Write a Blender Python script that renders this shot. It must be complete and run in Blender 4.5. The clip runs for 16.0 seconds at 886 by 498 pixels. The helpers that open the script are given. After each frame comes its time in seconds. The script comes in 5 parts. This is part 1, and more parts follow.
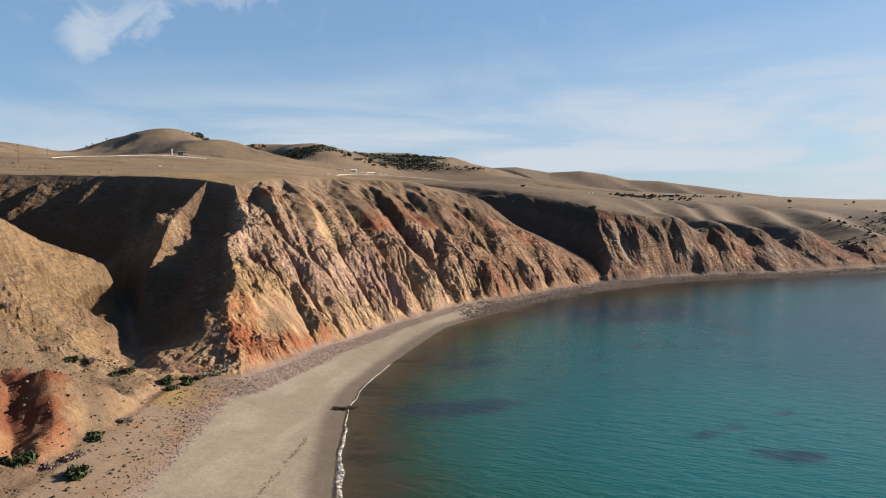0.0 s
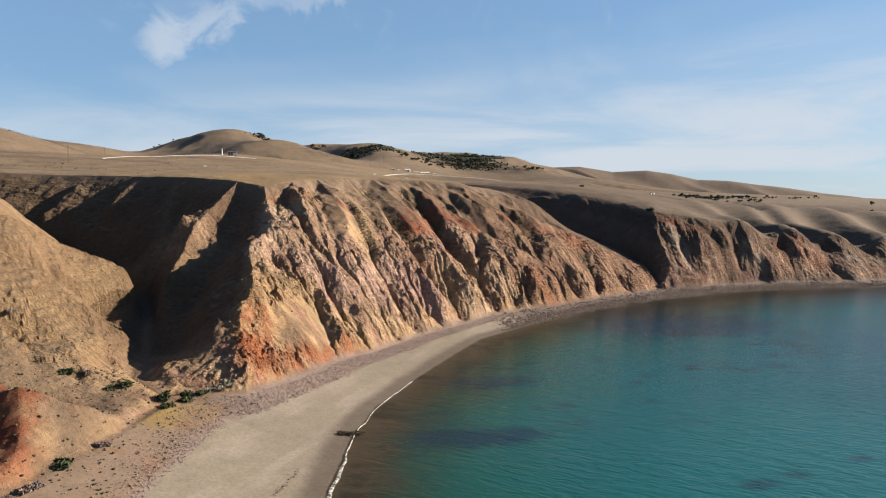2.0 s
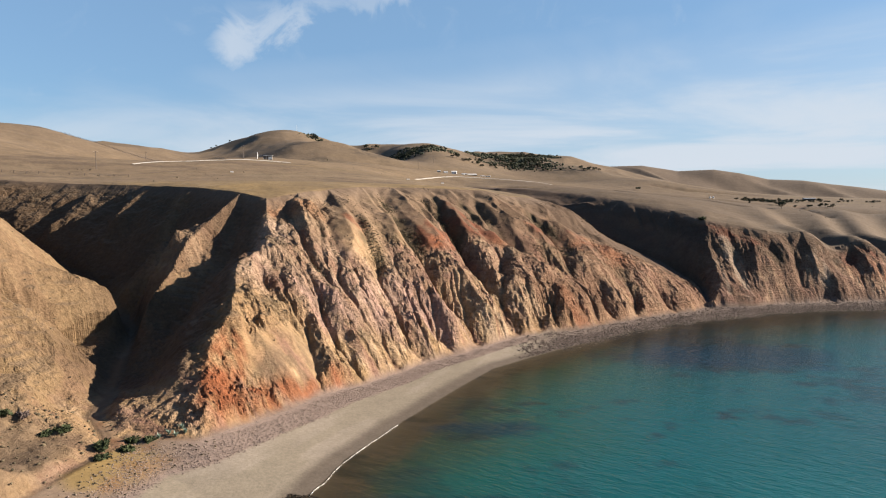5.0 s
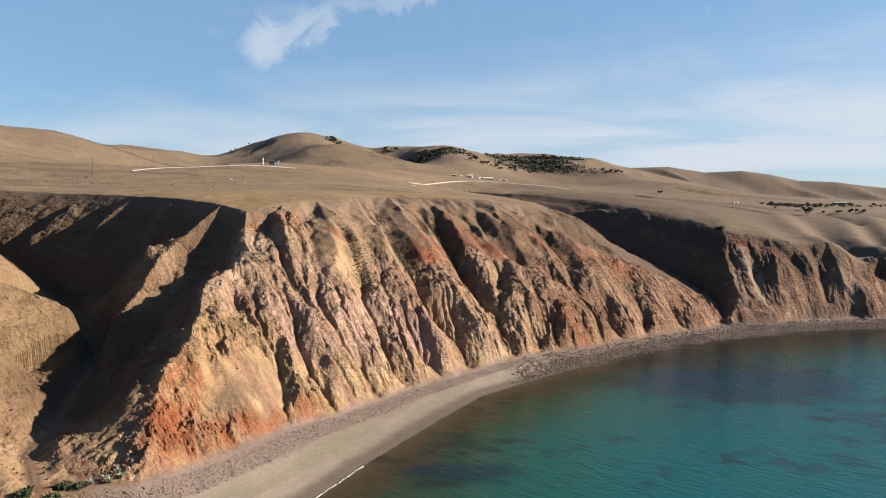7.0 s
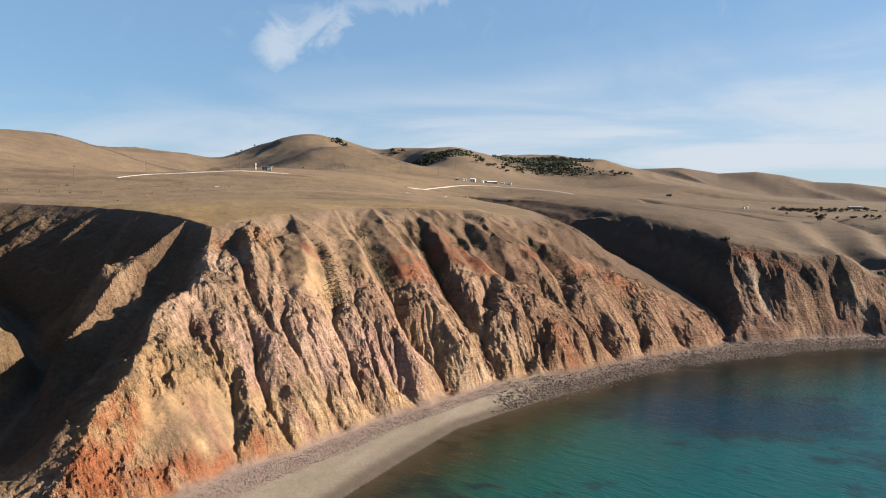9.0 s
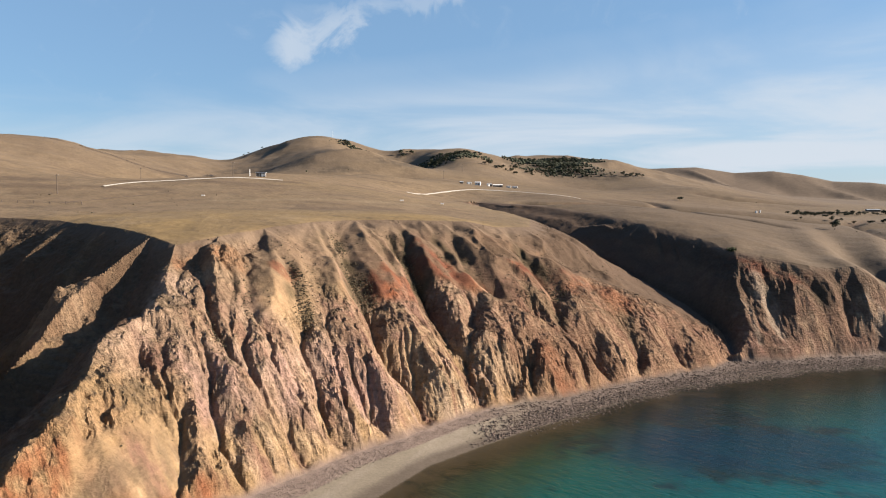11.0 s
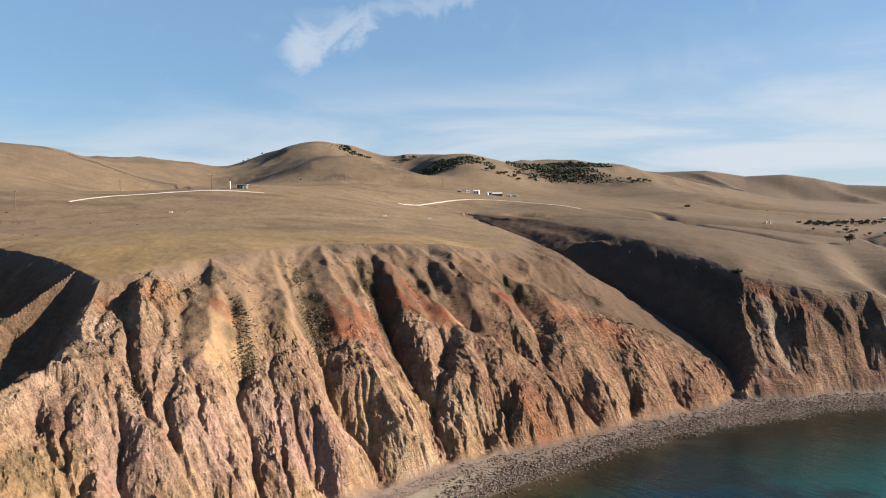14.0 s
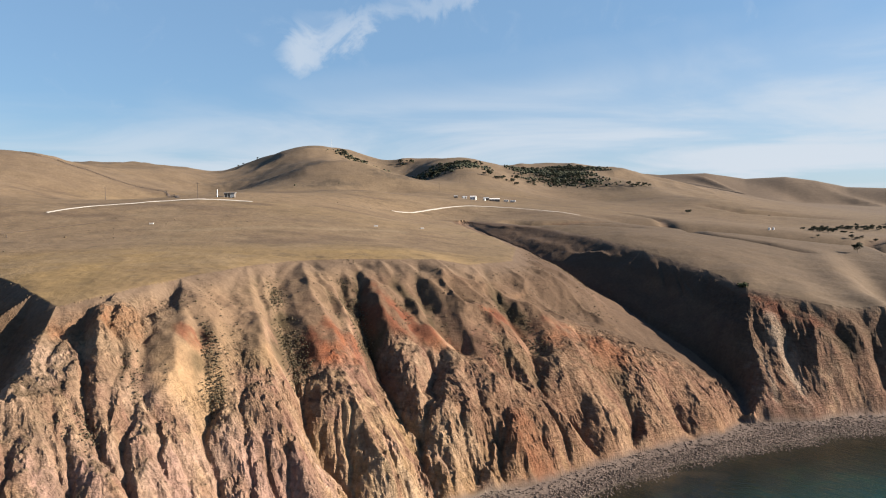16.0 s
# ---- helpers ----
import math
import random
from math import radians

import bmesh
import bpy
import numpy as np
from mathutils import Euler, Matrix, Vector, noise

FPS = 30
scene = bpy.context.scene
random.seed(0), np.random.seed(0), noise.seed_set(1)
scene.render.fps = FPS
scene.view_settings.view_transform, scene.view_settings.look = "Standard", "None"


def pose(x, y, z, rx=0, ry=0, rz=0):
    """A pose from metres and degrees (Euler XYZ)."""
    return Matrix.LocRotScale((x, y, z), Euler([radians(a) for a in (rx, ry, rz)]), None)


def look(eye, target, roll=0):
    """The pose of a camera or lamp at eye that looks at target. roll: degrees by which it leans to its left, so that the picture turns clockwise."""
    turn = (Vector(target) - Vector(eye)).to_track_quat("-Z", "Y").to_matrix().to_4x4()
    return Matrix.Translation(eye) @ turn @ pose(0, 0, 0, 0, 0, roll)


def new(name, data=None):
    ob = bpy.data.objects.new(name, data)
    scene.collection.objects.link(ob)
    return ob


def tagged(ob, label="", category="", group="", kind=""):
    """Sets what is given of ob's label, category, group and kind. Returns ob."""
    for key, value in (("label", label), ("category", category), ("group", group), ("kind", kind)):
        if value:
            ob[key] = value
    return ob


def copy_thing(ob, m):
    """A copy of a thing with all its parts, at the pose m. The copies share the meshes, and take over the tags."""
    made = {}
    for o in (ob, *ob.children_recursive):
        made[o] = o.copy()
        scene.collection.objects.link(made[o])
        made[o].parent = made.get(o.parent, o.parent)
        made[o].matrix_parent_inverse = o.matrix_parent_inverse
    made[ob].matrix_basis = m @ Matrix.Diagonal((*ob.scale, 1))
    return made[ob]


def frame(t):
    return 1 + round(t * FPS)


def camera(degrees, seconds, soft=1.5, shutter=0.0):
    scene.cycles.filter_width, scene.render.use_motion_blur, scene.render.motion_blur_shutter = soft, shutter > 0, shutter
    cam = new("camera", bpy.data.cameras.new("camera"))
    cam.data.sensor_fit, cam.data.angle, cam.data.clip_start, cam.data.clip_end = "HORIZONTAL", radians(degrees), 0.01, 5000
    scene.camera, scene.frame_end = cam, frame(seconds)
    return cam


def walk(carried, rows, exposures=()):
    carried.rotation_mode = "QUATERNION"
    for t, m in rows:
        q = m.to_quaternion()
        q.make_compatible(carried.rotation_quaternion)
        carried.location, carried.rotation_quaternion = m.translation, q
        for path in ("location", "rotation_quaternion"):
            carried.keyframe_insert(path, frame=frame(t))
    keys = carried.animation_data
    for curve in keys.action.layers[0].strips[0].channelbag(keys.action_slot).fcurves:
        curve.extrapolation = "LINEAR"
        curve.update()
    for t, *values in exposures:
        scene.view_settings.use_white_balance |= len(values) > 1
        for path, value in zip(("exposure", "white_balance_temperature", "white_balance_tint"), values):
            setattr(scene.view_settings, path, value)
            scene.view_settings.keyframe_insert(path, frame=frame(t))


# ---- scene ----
# The drone's flight: seconds, place in metres, heading (degrees clockwise of +y), pitch, lean.
FLIGHT = [
    (0, 0.00, 0.00, 45.21, 12.847, -3.994, -0.253),
    (0.5, 3.03, 3.43, 45.24, 10.639, -4.016, -0.241),
    (1, 6.17, 7.01, 45.63, 8.699, -4.017, -0.145),
    (1.5, 8.99, 10.24, 45.85, 8.231, -4.016, -0.136),
    (2, 12.10, 13.59, 46.19, 7.556, -4.023, -0.048),
    (2.5, 15.17, 16.52, 46.72, 6.613, -4.073, -0.024),
    (3, 18.28, 19.75, 47.33, 5.670, -4.061, 0.013),
    (3.5, 21.42, 22.95, 48.31, 4.847, -4.118, 0.112),
    (4, 24.58, 26.16, 49.35, 4.002, -4.164, 0.147),
    (6.5, 39.65, 43.21, 54.34, 0.481, -4.174, 0.145),
    (7, 42.61, 46.76, 55.36, 0.168, -4.147, 0.177),
    (7.5, 44.99, 50.41, 56.56, -0.042, -4.160, 0.245),
    (8, 47.68, 53.99, 57.57, -0.332, -4.145, 0.264),
    (8.5, 50.32, 57.38, 58.69, -0.589, -4.144, 0.234),
    (9, 53.04, 60.97, 59.92, -0.904, -4.169, 0.231),
    (11.5, 65.67, 78.84, 65.66, -2.459, -4.224, 0.052),
    (12, 67.98, 82.80, 66.82, -2.745, -4.184, 0.059),
    (12.5, 70.19, 86.70, 68.05, -2.896, -4.176, 0.034),
    (13, 72.11, 90.72, 69.24, -3.002, -4.153, 0.010),
    (13.5, 73.84, 94.80, 70.25, -3.069, -4.087, -0.037),
    (14, 75.06, 98.99, 71.21, -3.012, -4.019, -0.052),
    (14.5, 76.00, 103.18, 72.15, -2.972, -3.964, -0.088),
    (15, 76.77, 107.09, 73.09, -2.989, -3.899, -0.168),
    (15.5, 77.28, 110.39, 74.06, -2.982, -3.857, -0.172),
    (16, 77.62, 112.70, 74.75, -2.978, -3.816, -0.217),
]


def aim(x, y, z, heading, pitch, lean):
    h, p = radians(heading), radians(pitch)
    way = Vector((math.sin(h) * math.cos(p), math.cos(h) * math.cos(p), math.sin(p)))
    return look((x, y, z), Vector((x, y, z)) + way * 100, lean)


cam = camera(66.57, 16.0, 1.1)
walk(cam, [(t, aim(*row)) for t, *row in FLIGHT], [(0, 1.60, 6330, 13), (3, 1.65, 6330, 13), (6.5, 1.71, 6330, 13), (16, 1.70, 6330, 13)])

# ---- sun, sky and exposure ----
SUN_AZIMUTH, SUN_HEIGHT = 85.0, 21.5  # degrees clockwise of +y, degrees above the sea
sun_way = Vector((math.sin(radians(SUN_AZIMUTH)) * math.cos(radians(SUN_HEIGHT)), math.cos(radians(SUN_AZIMUTH)) * math.cos(radians(SUN_HEIGHT)), math.sin(radians(SUN_HEIGHT))))
sun = new("sun", bpy.data.lights.new("sun", "SUN"))
sun.data.energy, sun.data.angle, sun.data.color = 5.0, radians(0.53), (1.0, 0.86, 0.68)
sun.matrix_world = look(sun_way * 900, (0, 0, 0))


def link(nt, a, out, b, into):
    nt.links.new(a.outputs[out], b.inputs[into])


def node(nt, kind, **values):
    n = nt.nodes.new(kind)
    for key, value in values.items():
        if key in n.inputs:
            n.inputs[key].default_value = value
    return n


def math_node(nt, op, a, b=0.0, clamp=False):
    n = nt.nodes.new("ShaderNodeMath")
    n.operation, n.use_clamp = op, clamp
    for k, v in enumerate((a, b)):
        if isinstance(v, (int, float)):
            n.inputs[k].default_value = v
        else:
            nt.links.new(v, n.inputs[k])
    return n.outputs[0]


def ramp(nt, source, stops, smooth=False):
    n = nt.nodes.new("ShaderNodeValToRGB")
    if smooth:
        n.color_ramp.interpolation = "EASE"
    while len(n.color_ramp.elements) < len(stops):
        n.color_ramp.elements.new(0.5)
    for e, (p, c) in zip(n.color_ramp.elements, stops):
        e.position, e.color = p, (*c, 1) if isinstance(c, tuple) else (c, c, c, 1)
    nt.links.new(source, n.inputs[0])
    return n.outputs[0]


def mixed(nt, fac, a, b, blend="MIX"):
    n = nt.nodes.new("ShaderNodeMix")
    n.data_type, n.blend_type = "RGBA", blend
    for socket, v in ((n.inputs[0], fac), (n.inputs[6], a), (n.inputs[7], b)):
        if isinstance(v, (int, float)):
            socket.default_value = v
        elif isinstance(v, tuple):
            socket.default_value = (*v, 1)
        else:
            nt.links.new(v, socket)
    return n.outputs[2]


world = bpy.data.worlds.new("world")
scene.world = world
world.use_nodes = True
wt = world.node_tree
wt.nodes.clear()
sky = wt.nodes.new("ShaderNodeTexSky")
sky.sky_type, sky.sun_disc = "NISHITA", False
sky.sun_elevation, sky.sun_rotation = radians(SUN_HEIGHT), radians(SUN_AZIMUTH)
sky.air_density, sky.dust_density, sky.ozone_density, sky.altitude = 1.0, 0.35, 3.0, 50
# Thin high cloud, laid out over the directions of the sky.
way = wt.nodes.new("ShaderNodeTexCoord")
split = wt.nodes.new("ShaderNodeSeparateXYZ")
wt.links.new(way.outputs["Generated"], split.inputs[0])
flat = math_node(wt, "ADD", split.outputs[2], 0.10)
high_x = math_node(wt, "DIVIDE", split.outputs[0], flat)
high_y = math_node(wt, "DIVIDE", split.outputs[1], flat)
plane = wt.nodes.new("ShaderNodeCombineXYZ")
wt.links.new(high_x, plane.inputs[0])
wt.links.new(high_y, plane.inputs[1])
veil = node(wt, "ShaderNodeTexNoise", Scale=0.55, Detail=7.0, Roughness=0.55, Distortion=0.7)
wt.links.new(plane.outputs[0], veil.inputs["Vector"])
bank = math_node(wt, "SUBTRACT", split.outputs[2], math_node(wt, "MULTIPLY", split.outputs[0], 0.12))
band = ramp(wt, bank, [(0.0, 0.95), (0.08, 0.85), (0.135, 0.6), (0.19, 0.2), (0.24, 0.0), (1.0, 0.0)], True)
soft = ramp(wt, veil.outputs[0], [(0.36, 0.0), (0.62, 1.0)], True)
northern = ramp(wt, math_node(wt, "ADD", math_node(wt, "MULTIPLY", split.outputs[1], 0.5), 0.5), [(0.35, 0.25), (0.65, 1.0)], True)
veil_amount = math_node(wt, "MULTIPLY", math_node(wt, "MULTIPLY", band, northern), math_node(wt, "ADD", math_node(wt, "MULTIPLY", soft, 0.62), 0.38))
# One streak of cirrus, puffed up at its lower end.
fleece = node(wt, "ShaderNodeTexNoise", Scale=13.0, Detail=9.0, Roughness=0.62, Distortion=0.8)
wt.links.new(way.outputs["Generated"], fleece.inputs["Vector"])
along = math_node(wt, "ADD", split.outputs[0], 0.125)
off = math_node(wt, "SUBTRACT", math_node(wt, "SUBTRACT", split.outputs[2], 0.262), math_node(wt, "MULTIPLY", along, 0.34))
off = math_node(wt, "ADD", off, math_node(wt, "MULTIPLY", math_node(wt, "SUBTRACT", fleece.outputs[0], 0.5), 0.10))
thick = ramp(wt, math_node(wt, "ADD", math_node(wt, "MULTIPLY", along, 2.0), 0.5), [(0.0, 0.0), (0.17, 0.10), (0.25, 0.9), (0.36, 0.75), (0.6, 0.5), (0.9, 0.6), (1.0, 0.2)], True)
core = math_node(wt, "SUBTRACT", 1.0, math_node(wt, "DIVIDE", math_node(wt, "ABSOLUTE", off), math_node(wt, "ADD", math_node(wt, "MULTIPLY", thick, 0.05), 0.002)), True)
streak = math_node(wt, "MULTIPLY", ramp(wt, core, [(0.0, 0.0), (0.8, 1.0)], True), ramp(wt, fleece.outputs[0], [(0.34, 0.25), (0.58, 1.0)], True))
streak = math_node(wt, "MULTIPLY", math_node(wt, "MULTIPLY", streak, thick), ramp(wt, split.outputs[1], [(0.5, 0.0), (0.75, 1.0)]))
thin = math_node(wt, "MULTIPLY", ramp(wt, fleece.outputs[0], [(0.54, 0.0), (0.72, 0.7)], True), ramp(wt, split.outputs[2], [(0.1, 0.6), (0.24, 0.4), (0.35, 0.1), (0.8, 0.1)]))
haze = ramp(wt, split.outputs[2], [(0.0, 0.07), (0.3, 0.06), (0.7, 0.0)])
cloud = math_node(wt, "MAXIMUM", math_node(wt, "MAXIMUM", veil_amount, math_node(wt, "MULTIPLY", streak, 0.75)), math_node(wt, "ADD", math_node(wt, "MULTIPLY", thin, 0.35), haze))
clear_air = ramp(wt, split.outputs[2], [(0.0, 0.5), (0.28, 0.5), (0.55, 0.0)], True)
cloudy = mixed(wt, cloud, mixed(wt, clear_air, mixed(wt, 1.0, sky.outputs[0], (0.86, 1.02, 1.08), "MULTIPLY"), (2.1, 3.85, 5.95)), (5.6, 6.15, 6.55))
back = wt.nodes.new("ShaderNodeBackground")
back.inputs[1].default_value = 0.0375
wt.links.new(cloudy, back.inputs[0])
wout = wt.nodes.new("ShaderNodeOutputWorld")
wt.links.new(back.outputs[0], wout.inputs[0])

# ---- materials ----


def material(name):
    m = bpy.data.materials.new(name)
    m.use_nodes = True
    nt = m.node_tree
    return m, nt, nt.nodes["Principled BSDF"]


def noise_tex(nt, scale, detail=6.0, rough=0.6, vector=None, distortion=0.0):
    n = node(nt, "ShaderNodeTexNoise", Scale=scale, Detail=detail, Roughness=rough, Distortion=distortion)
    if vector is None:
        vector = nt.nodes.new("ShaderNodeTexCoord").outputs["Object"]
    nt.links.new(vector, n.inputs["Vector"])
    return n.outputs[0]


def bumped(nt, shader, height, distance, strength=1.0):
    b = node(nt, "ShaderNodeBump", Strength=strength, Distance=distance)
    nt.links.new(height, b.inputs["Height"])
    nt.links.new(b.outputs[0], shader.inputs["Normal"])


def stretched(nt, sx, sy, sz, tx=0.0, ty=0.0, tz=0.0):
    m = nt.nodes.new("ShaderNodeMapping")
    m.inputs["Scale"].default_value, m.inputs["Rotation"].default_value = (sx, sy, sz), (tx, ty, tz)
    nt.links.new(nt.nodes.new("ShaderNodeTexCoord").outputs["Object"], m.inputs[0])
    return m.outputs[0]


def land_material(name, grain, relief, dark, rough=0.95, craggy=0.0):
    """Earth: the colour of the ground's own layer, with grain at two scales, and for rock streaks and crags."""
    m, nt, s = material(name)
    layer = nt.nodes.new("ShaderNodeVertexColor")
    layer.layer_name = "earth"
    coarse = ramp(nt, noise_tex(nt, grain * 0.16, 5.0, 0.6), [(0.25, dark), (0.75, 1.22)])
    grit = noise_tex(nt, grain, 8.0, 0.7)
    c = mixed(nt, 1.0, layer.outputs[0], coarse, "MULTIPLY")
    c = mixed(nt, 1.0, c, ramp(nt, grit, [(0.34, 0.78), (0.48, 1.0), (0.66, 1.2)] if craggy else [(0.28, dark * 0.85), (0.72, 1.28)]), "MULTIPLY")
    height = grit
    if craggy:
        streaks = noise_tex(nt, 1.0, 7.0, 0.72, stretched(nt, 0.85, 0.85, 0.2), 0.6)
        beds = noise_tex(nt, 1.0, 6.0, 0.7, stretched(nt, 0.16, 0.16, 1.3, 0.0, 0.28, 0.5), 0.5)
        c = mixed(nt, 1.0, c, ramp(nt, streaks, [(0.34, 0.76), (0.47, 1.0), (0.64, 1.18)]), "MULTIPLY")
        c = mixed(nt, 0.7, c, mixed(nt, 1.0, c, ramp(nt, beds, [(0.36, 0.80), (0.47, 1.0), (0.62, 1.15)]), "MULTIPLY"))
        c = mixed(nt, layer.outputs[1], mixed(nt, 1.0, layer.outputs[0], ramp(nt, grit, [(0.3, 0.8), (0.7, 1.2)]), "MULTIPLY"), c)
        crag = node(nt, "ShaderNodeTexVoronoi", Scale=0.55, Randomness=1.0)
        crag.feature = "F1"
        nt.links.new(stretched(nt, 1.0, 1.0, 0.5), crag.inputs["Vector"])
        height = math_node(nt, "MULTIPLY", math_node(nt, "ADD", layer.outputs[1], 0.12), math_node(nt, "ADD", math_node(nt, "MULTIPLY", streaks, 0.8), math_node(nt, "ADD", math_node(nt, "MULTIPLY", beds, 0.9), math_node(nt, "ADD", grit, math_node(nt, "MULTIPLY", crag.outputs[0], 0.35)))))
    nt.links.new(c, s.inputs["Base Color"])
    s.inputs["Roughness"].default_value = rough
    s.inputs["Specular IOR Level"].default_value = 0.15
    bumped(nt, s, height, relief, 1.0)
    return m


rock_mat = land_material("weathered_rock", 0.9, 1.0, 0.88, 0.95, 1.0)
grass_mat = land_material("dry_grass", 0.5, 0.22, 0.88)
sand_mat = land_material("sand_and_shingle", 1.6, 0.05, 0.95, 0.85)


def plain(name, colour, rough=0.7, vary=0.18, scale=0.6, metal=0.0, relief=0.0):
    m, nt, s = material(name)
    n = noise_tex(nt, scale, 6.0, 0.65)
    c = mixed(nt, 1.0, colour, ramp(nt, n, [(0.25, 1 - vary), (0.75, 1 + vary)]), "MULTIPLY")
    rnd = nt.nodes.new("ShaderNodeObjectInfo").outputs["Random"]
    c = mixed(nt, 1.0, c, ramp(nt, rnd, [(0.0, 1 - vary * 0.6), (1.0, 1 + vary * 0.6)]), "MULTIPLY")
    nt.links.new(c, s.inputs["Base Color"])
    s.inputs["Roughness"].default_value, s.inputs["Metallic"].default_value = rough, metal
    if relief:
        bumped(nt, s, n, relief)
    return m


def islands(name, dark, light, rough=0.9):
    m, nt, s = material(name)
    g = nt.nodes.new("ShaderNodeNewGeometry")
    c = ramp(nt, g.outputs["Random Per Island"], [(0.0, dark), (1.0, light)])
    c = mixed(nt, 1.0, c, ramp(nt, noise_tex(nt, 1.3, 5.0), [(0.25, 0.75), (0.75, 1.25)]), "MULTIPLY")
    nt.links.new(c, s.inputs["Base Color"])
    s.inputs["Roughness"].default_value = rough
    s.inputs["Specular IOR Level"].default_value = 0.2
    return m


def water_material():
    """Sea: clear over the shallows, a green-blue body where it deepens, rippled."""
    m, nt, s = material("sea_water")
    layer = nt.nodes.new("ShaderNodeVertexColor")
    layer.layer_name = "sea"
    nt.links.new(layer.outputs[0], s.inputs["Base Color"])
    s.inputs["Roughness"].default_value, s.inputs["IOR"].default_value = 0.12, 1.33
    nt.links.new(layer.outputs[1], s.inputs["Alpha"])
    turn = nt.nodes.new("ShaderNodeMapping")
    turn.inputs["Rotation"].default_value = (0, 0, radians(38))
    nt.links.new(nt.nodes.new("ShaderNodeTexCoord").outputs["Object"], turn.inputs[0])
    swell, chop = stretched(nt, 0.16, 0.5, 0.2), stretched(nt, 0.7, 1.5, 0.5)
    for way_ in (swell, chop):
        nt.links.new(turn.outputs[0], way_.node.inputs[0])
    swell, chop = noise_tex(nt, 1.0, 2.0, 0.5, swell, 0.6), noise_tex(nt, 1.0, 3.0, 0.6, chop, 0.4)
    h = math_node(nt, "ADD", math_node(nt, "MULTIPLY", swell, 0.7), math_node(nt, "MULTIPLY", chop, 0.4))
    s.inputs["Specular IOR Level"].default_value = 0.46
    bumped(nt, s, h, 1.0, 0.36)
    return m


sea_mat = water_material()
foam_mat = plain("sea_foam", (0.46, 0.46, 0.44), 0.9, 0.1, 2.0)
froth = foam_mat.node_tree
froth.links.new(ramp(froth, noise_tex(froth, 1.6, 8.0, 0.75), [(0.42, 0.0), (0.66, 0.85)]), froth.nodes["Principled BSDF"].inputs["Alpha"])
shrub_mat = islands("grey_green_scrub", (0.032, 0.028, 0.017), (0.11, 0.088, 0.055))
leaf_mat = islands("dark_foliage", (0.022, 0.028, 0.018), (0.06, 0.064, 0.038))
pebble_mat = islands("pink_pebbles", (0.13, 0.102, 0.087), (0.24, 0.19, 0.163), 0.9)
bush_mat = islands("green_leaves", (0.02, 0.03, 0.013), (0.058, 0.07, 0.032))
stone_mat = islands("shore_stones", (0.036, 0.029, 0.025), (0.165, 0.128, 0.108), 0.85)
trunk_mat = plain("grey_bark", (0.13, 0.10, 0.075), 0.9, 0.25, 3.0)
white_mat = plain("white_paint", (0.62, 0.61, 0.59), 0.6, 0.08)
iron_mat = plain("galvanised_iron", (0.42, 0.44, 0.45), 0.5, 0.12, 0.8, 0.3)
darkwall_mat = plain("dark_boards", (0.10, 0.085, 0.075), 0.8, 0.2)
glass_mat = plain("window_glass", (0.03, 0.04, 0.05), 0.08, 0.05)
pole_mat = plain("dark_timber", (0.075, 0.06, 0.05), 0.85, 0.2, 2.0)
gravel_mat = plain("white_gravel", (0.38, 0.355, 0.31), 0.95, 0.12, 0.4)

# ---- the lie of the land ----
# Lines of the land as (x, y, z). Feet of slopes and gully floors:
FOOT_WEST = [(-62, -600, 4), (-52, -100, 4), (-44, 40, 5), (-36, 100, 5.5), (-32, 122, 5.5), (-28, 142, 5.5), (-25, 156, 5)]
GULLY_WEST = [(-27, 161, 4.8), (-32, 167, 5), (-38, 176, 5.4), (-40, 188, 7), (-42.5, 199, 8.5), (-46, 212, 10.5), (-53.5, 234, 14), (-80, 262, 22), (-112, 287, 33), (-150, 306, 45), (-185, 320, 56)]
FOOT_MAIN = [(-26, 164.5, 4.8), (-19, 164, 4.5), (-12.5, 164.5, 4), (-5, 175.5, 3.5), (1, 188, 3), (8, 201, 2.5), (17, 211, 2), (22, 219, 1.5), (34, 235, 1.6), (47, 248, 2), (58, 261, 2), (67, 271, 2.4),
             (80, 278, 2.4), (92, 283, 2), (108, 295, 2), (123, 308, 2), (140, 317, 2), (156, 326, 2), (166, 337, 2)]
GULLY_EAST = [(168, 340, 3), (169, 352, 6), (163, 374, 13), (152, 400, 21), (136, 432, 30), (116, 470, 39), (97, 510, 47), (80, 560, 55), (69, 595, 60)]
FOOT_EAST = [(172, 338, 2), (190, 340, 2), (205, 345, 2), (226, 351, 2), (250, 352, 2), (280, 352, 2), (330, 356, 2), (390, 366, 2), (500, 385, 2), (800, 440, 2), (1500, 500, 2), (4600, 700, 2)]
# Brows of the slopes:
BROW_WEST = [(-118, -600, 45), (-108, -100, 45), (-102, 60, 46), (-100, 130, 46), (-98, 180, 48), (-96, 212, 50), (-104, 240, 53), (-135, 270, 57), (-178, 298, 61), (-205, 322, 64)]
BROW_MAIN = [(-205, 330, 64), (-160, 332, 61), (-115, 322, 58.5), (-78, 306, 57.5), (-50, 286, 56.5), (-30, 270, 54.5), (-19, 261, 52.5), (-10, 271, 54.5), (-2, 290, 56), (8, 312, 57.5), (20, 328, 57.5),
             (35, 336, 57.5), (50, 341, 57), (62, 346, 56.5), (74, 352, 54), (92, 380, 53), (95, 430, 55), (84, 480, 58), (68, 540, 61), (58, 596, 63)]
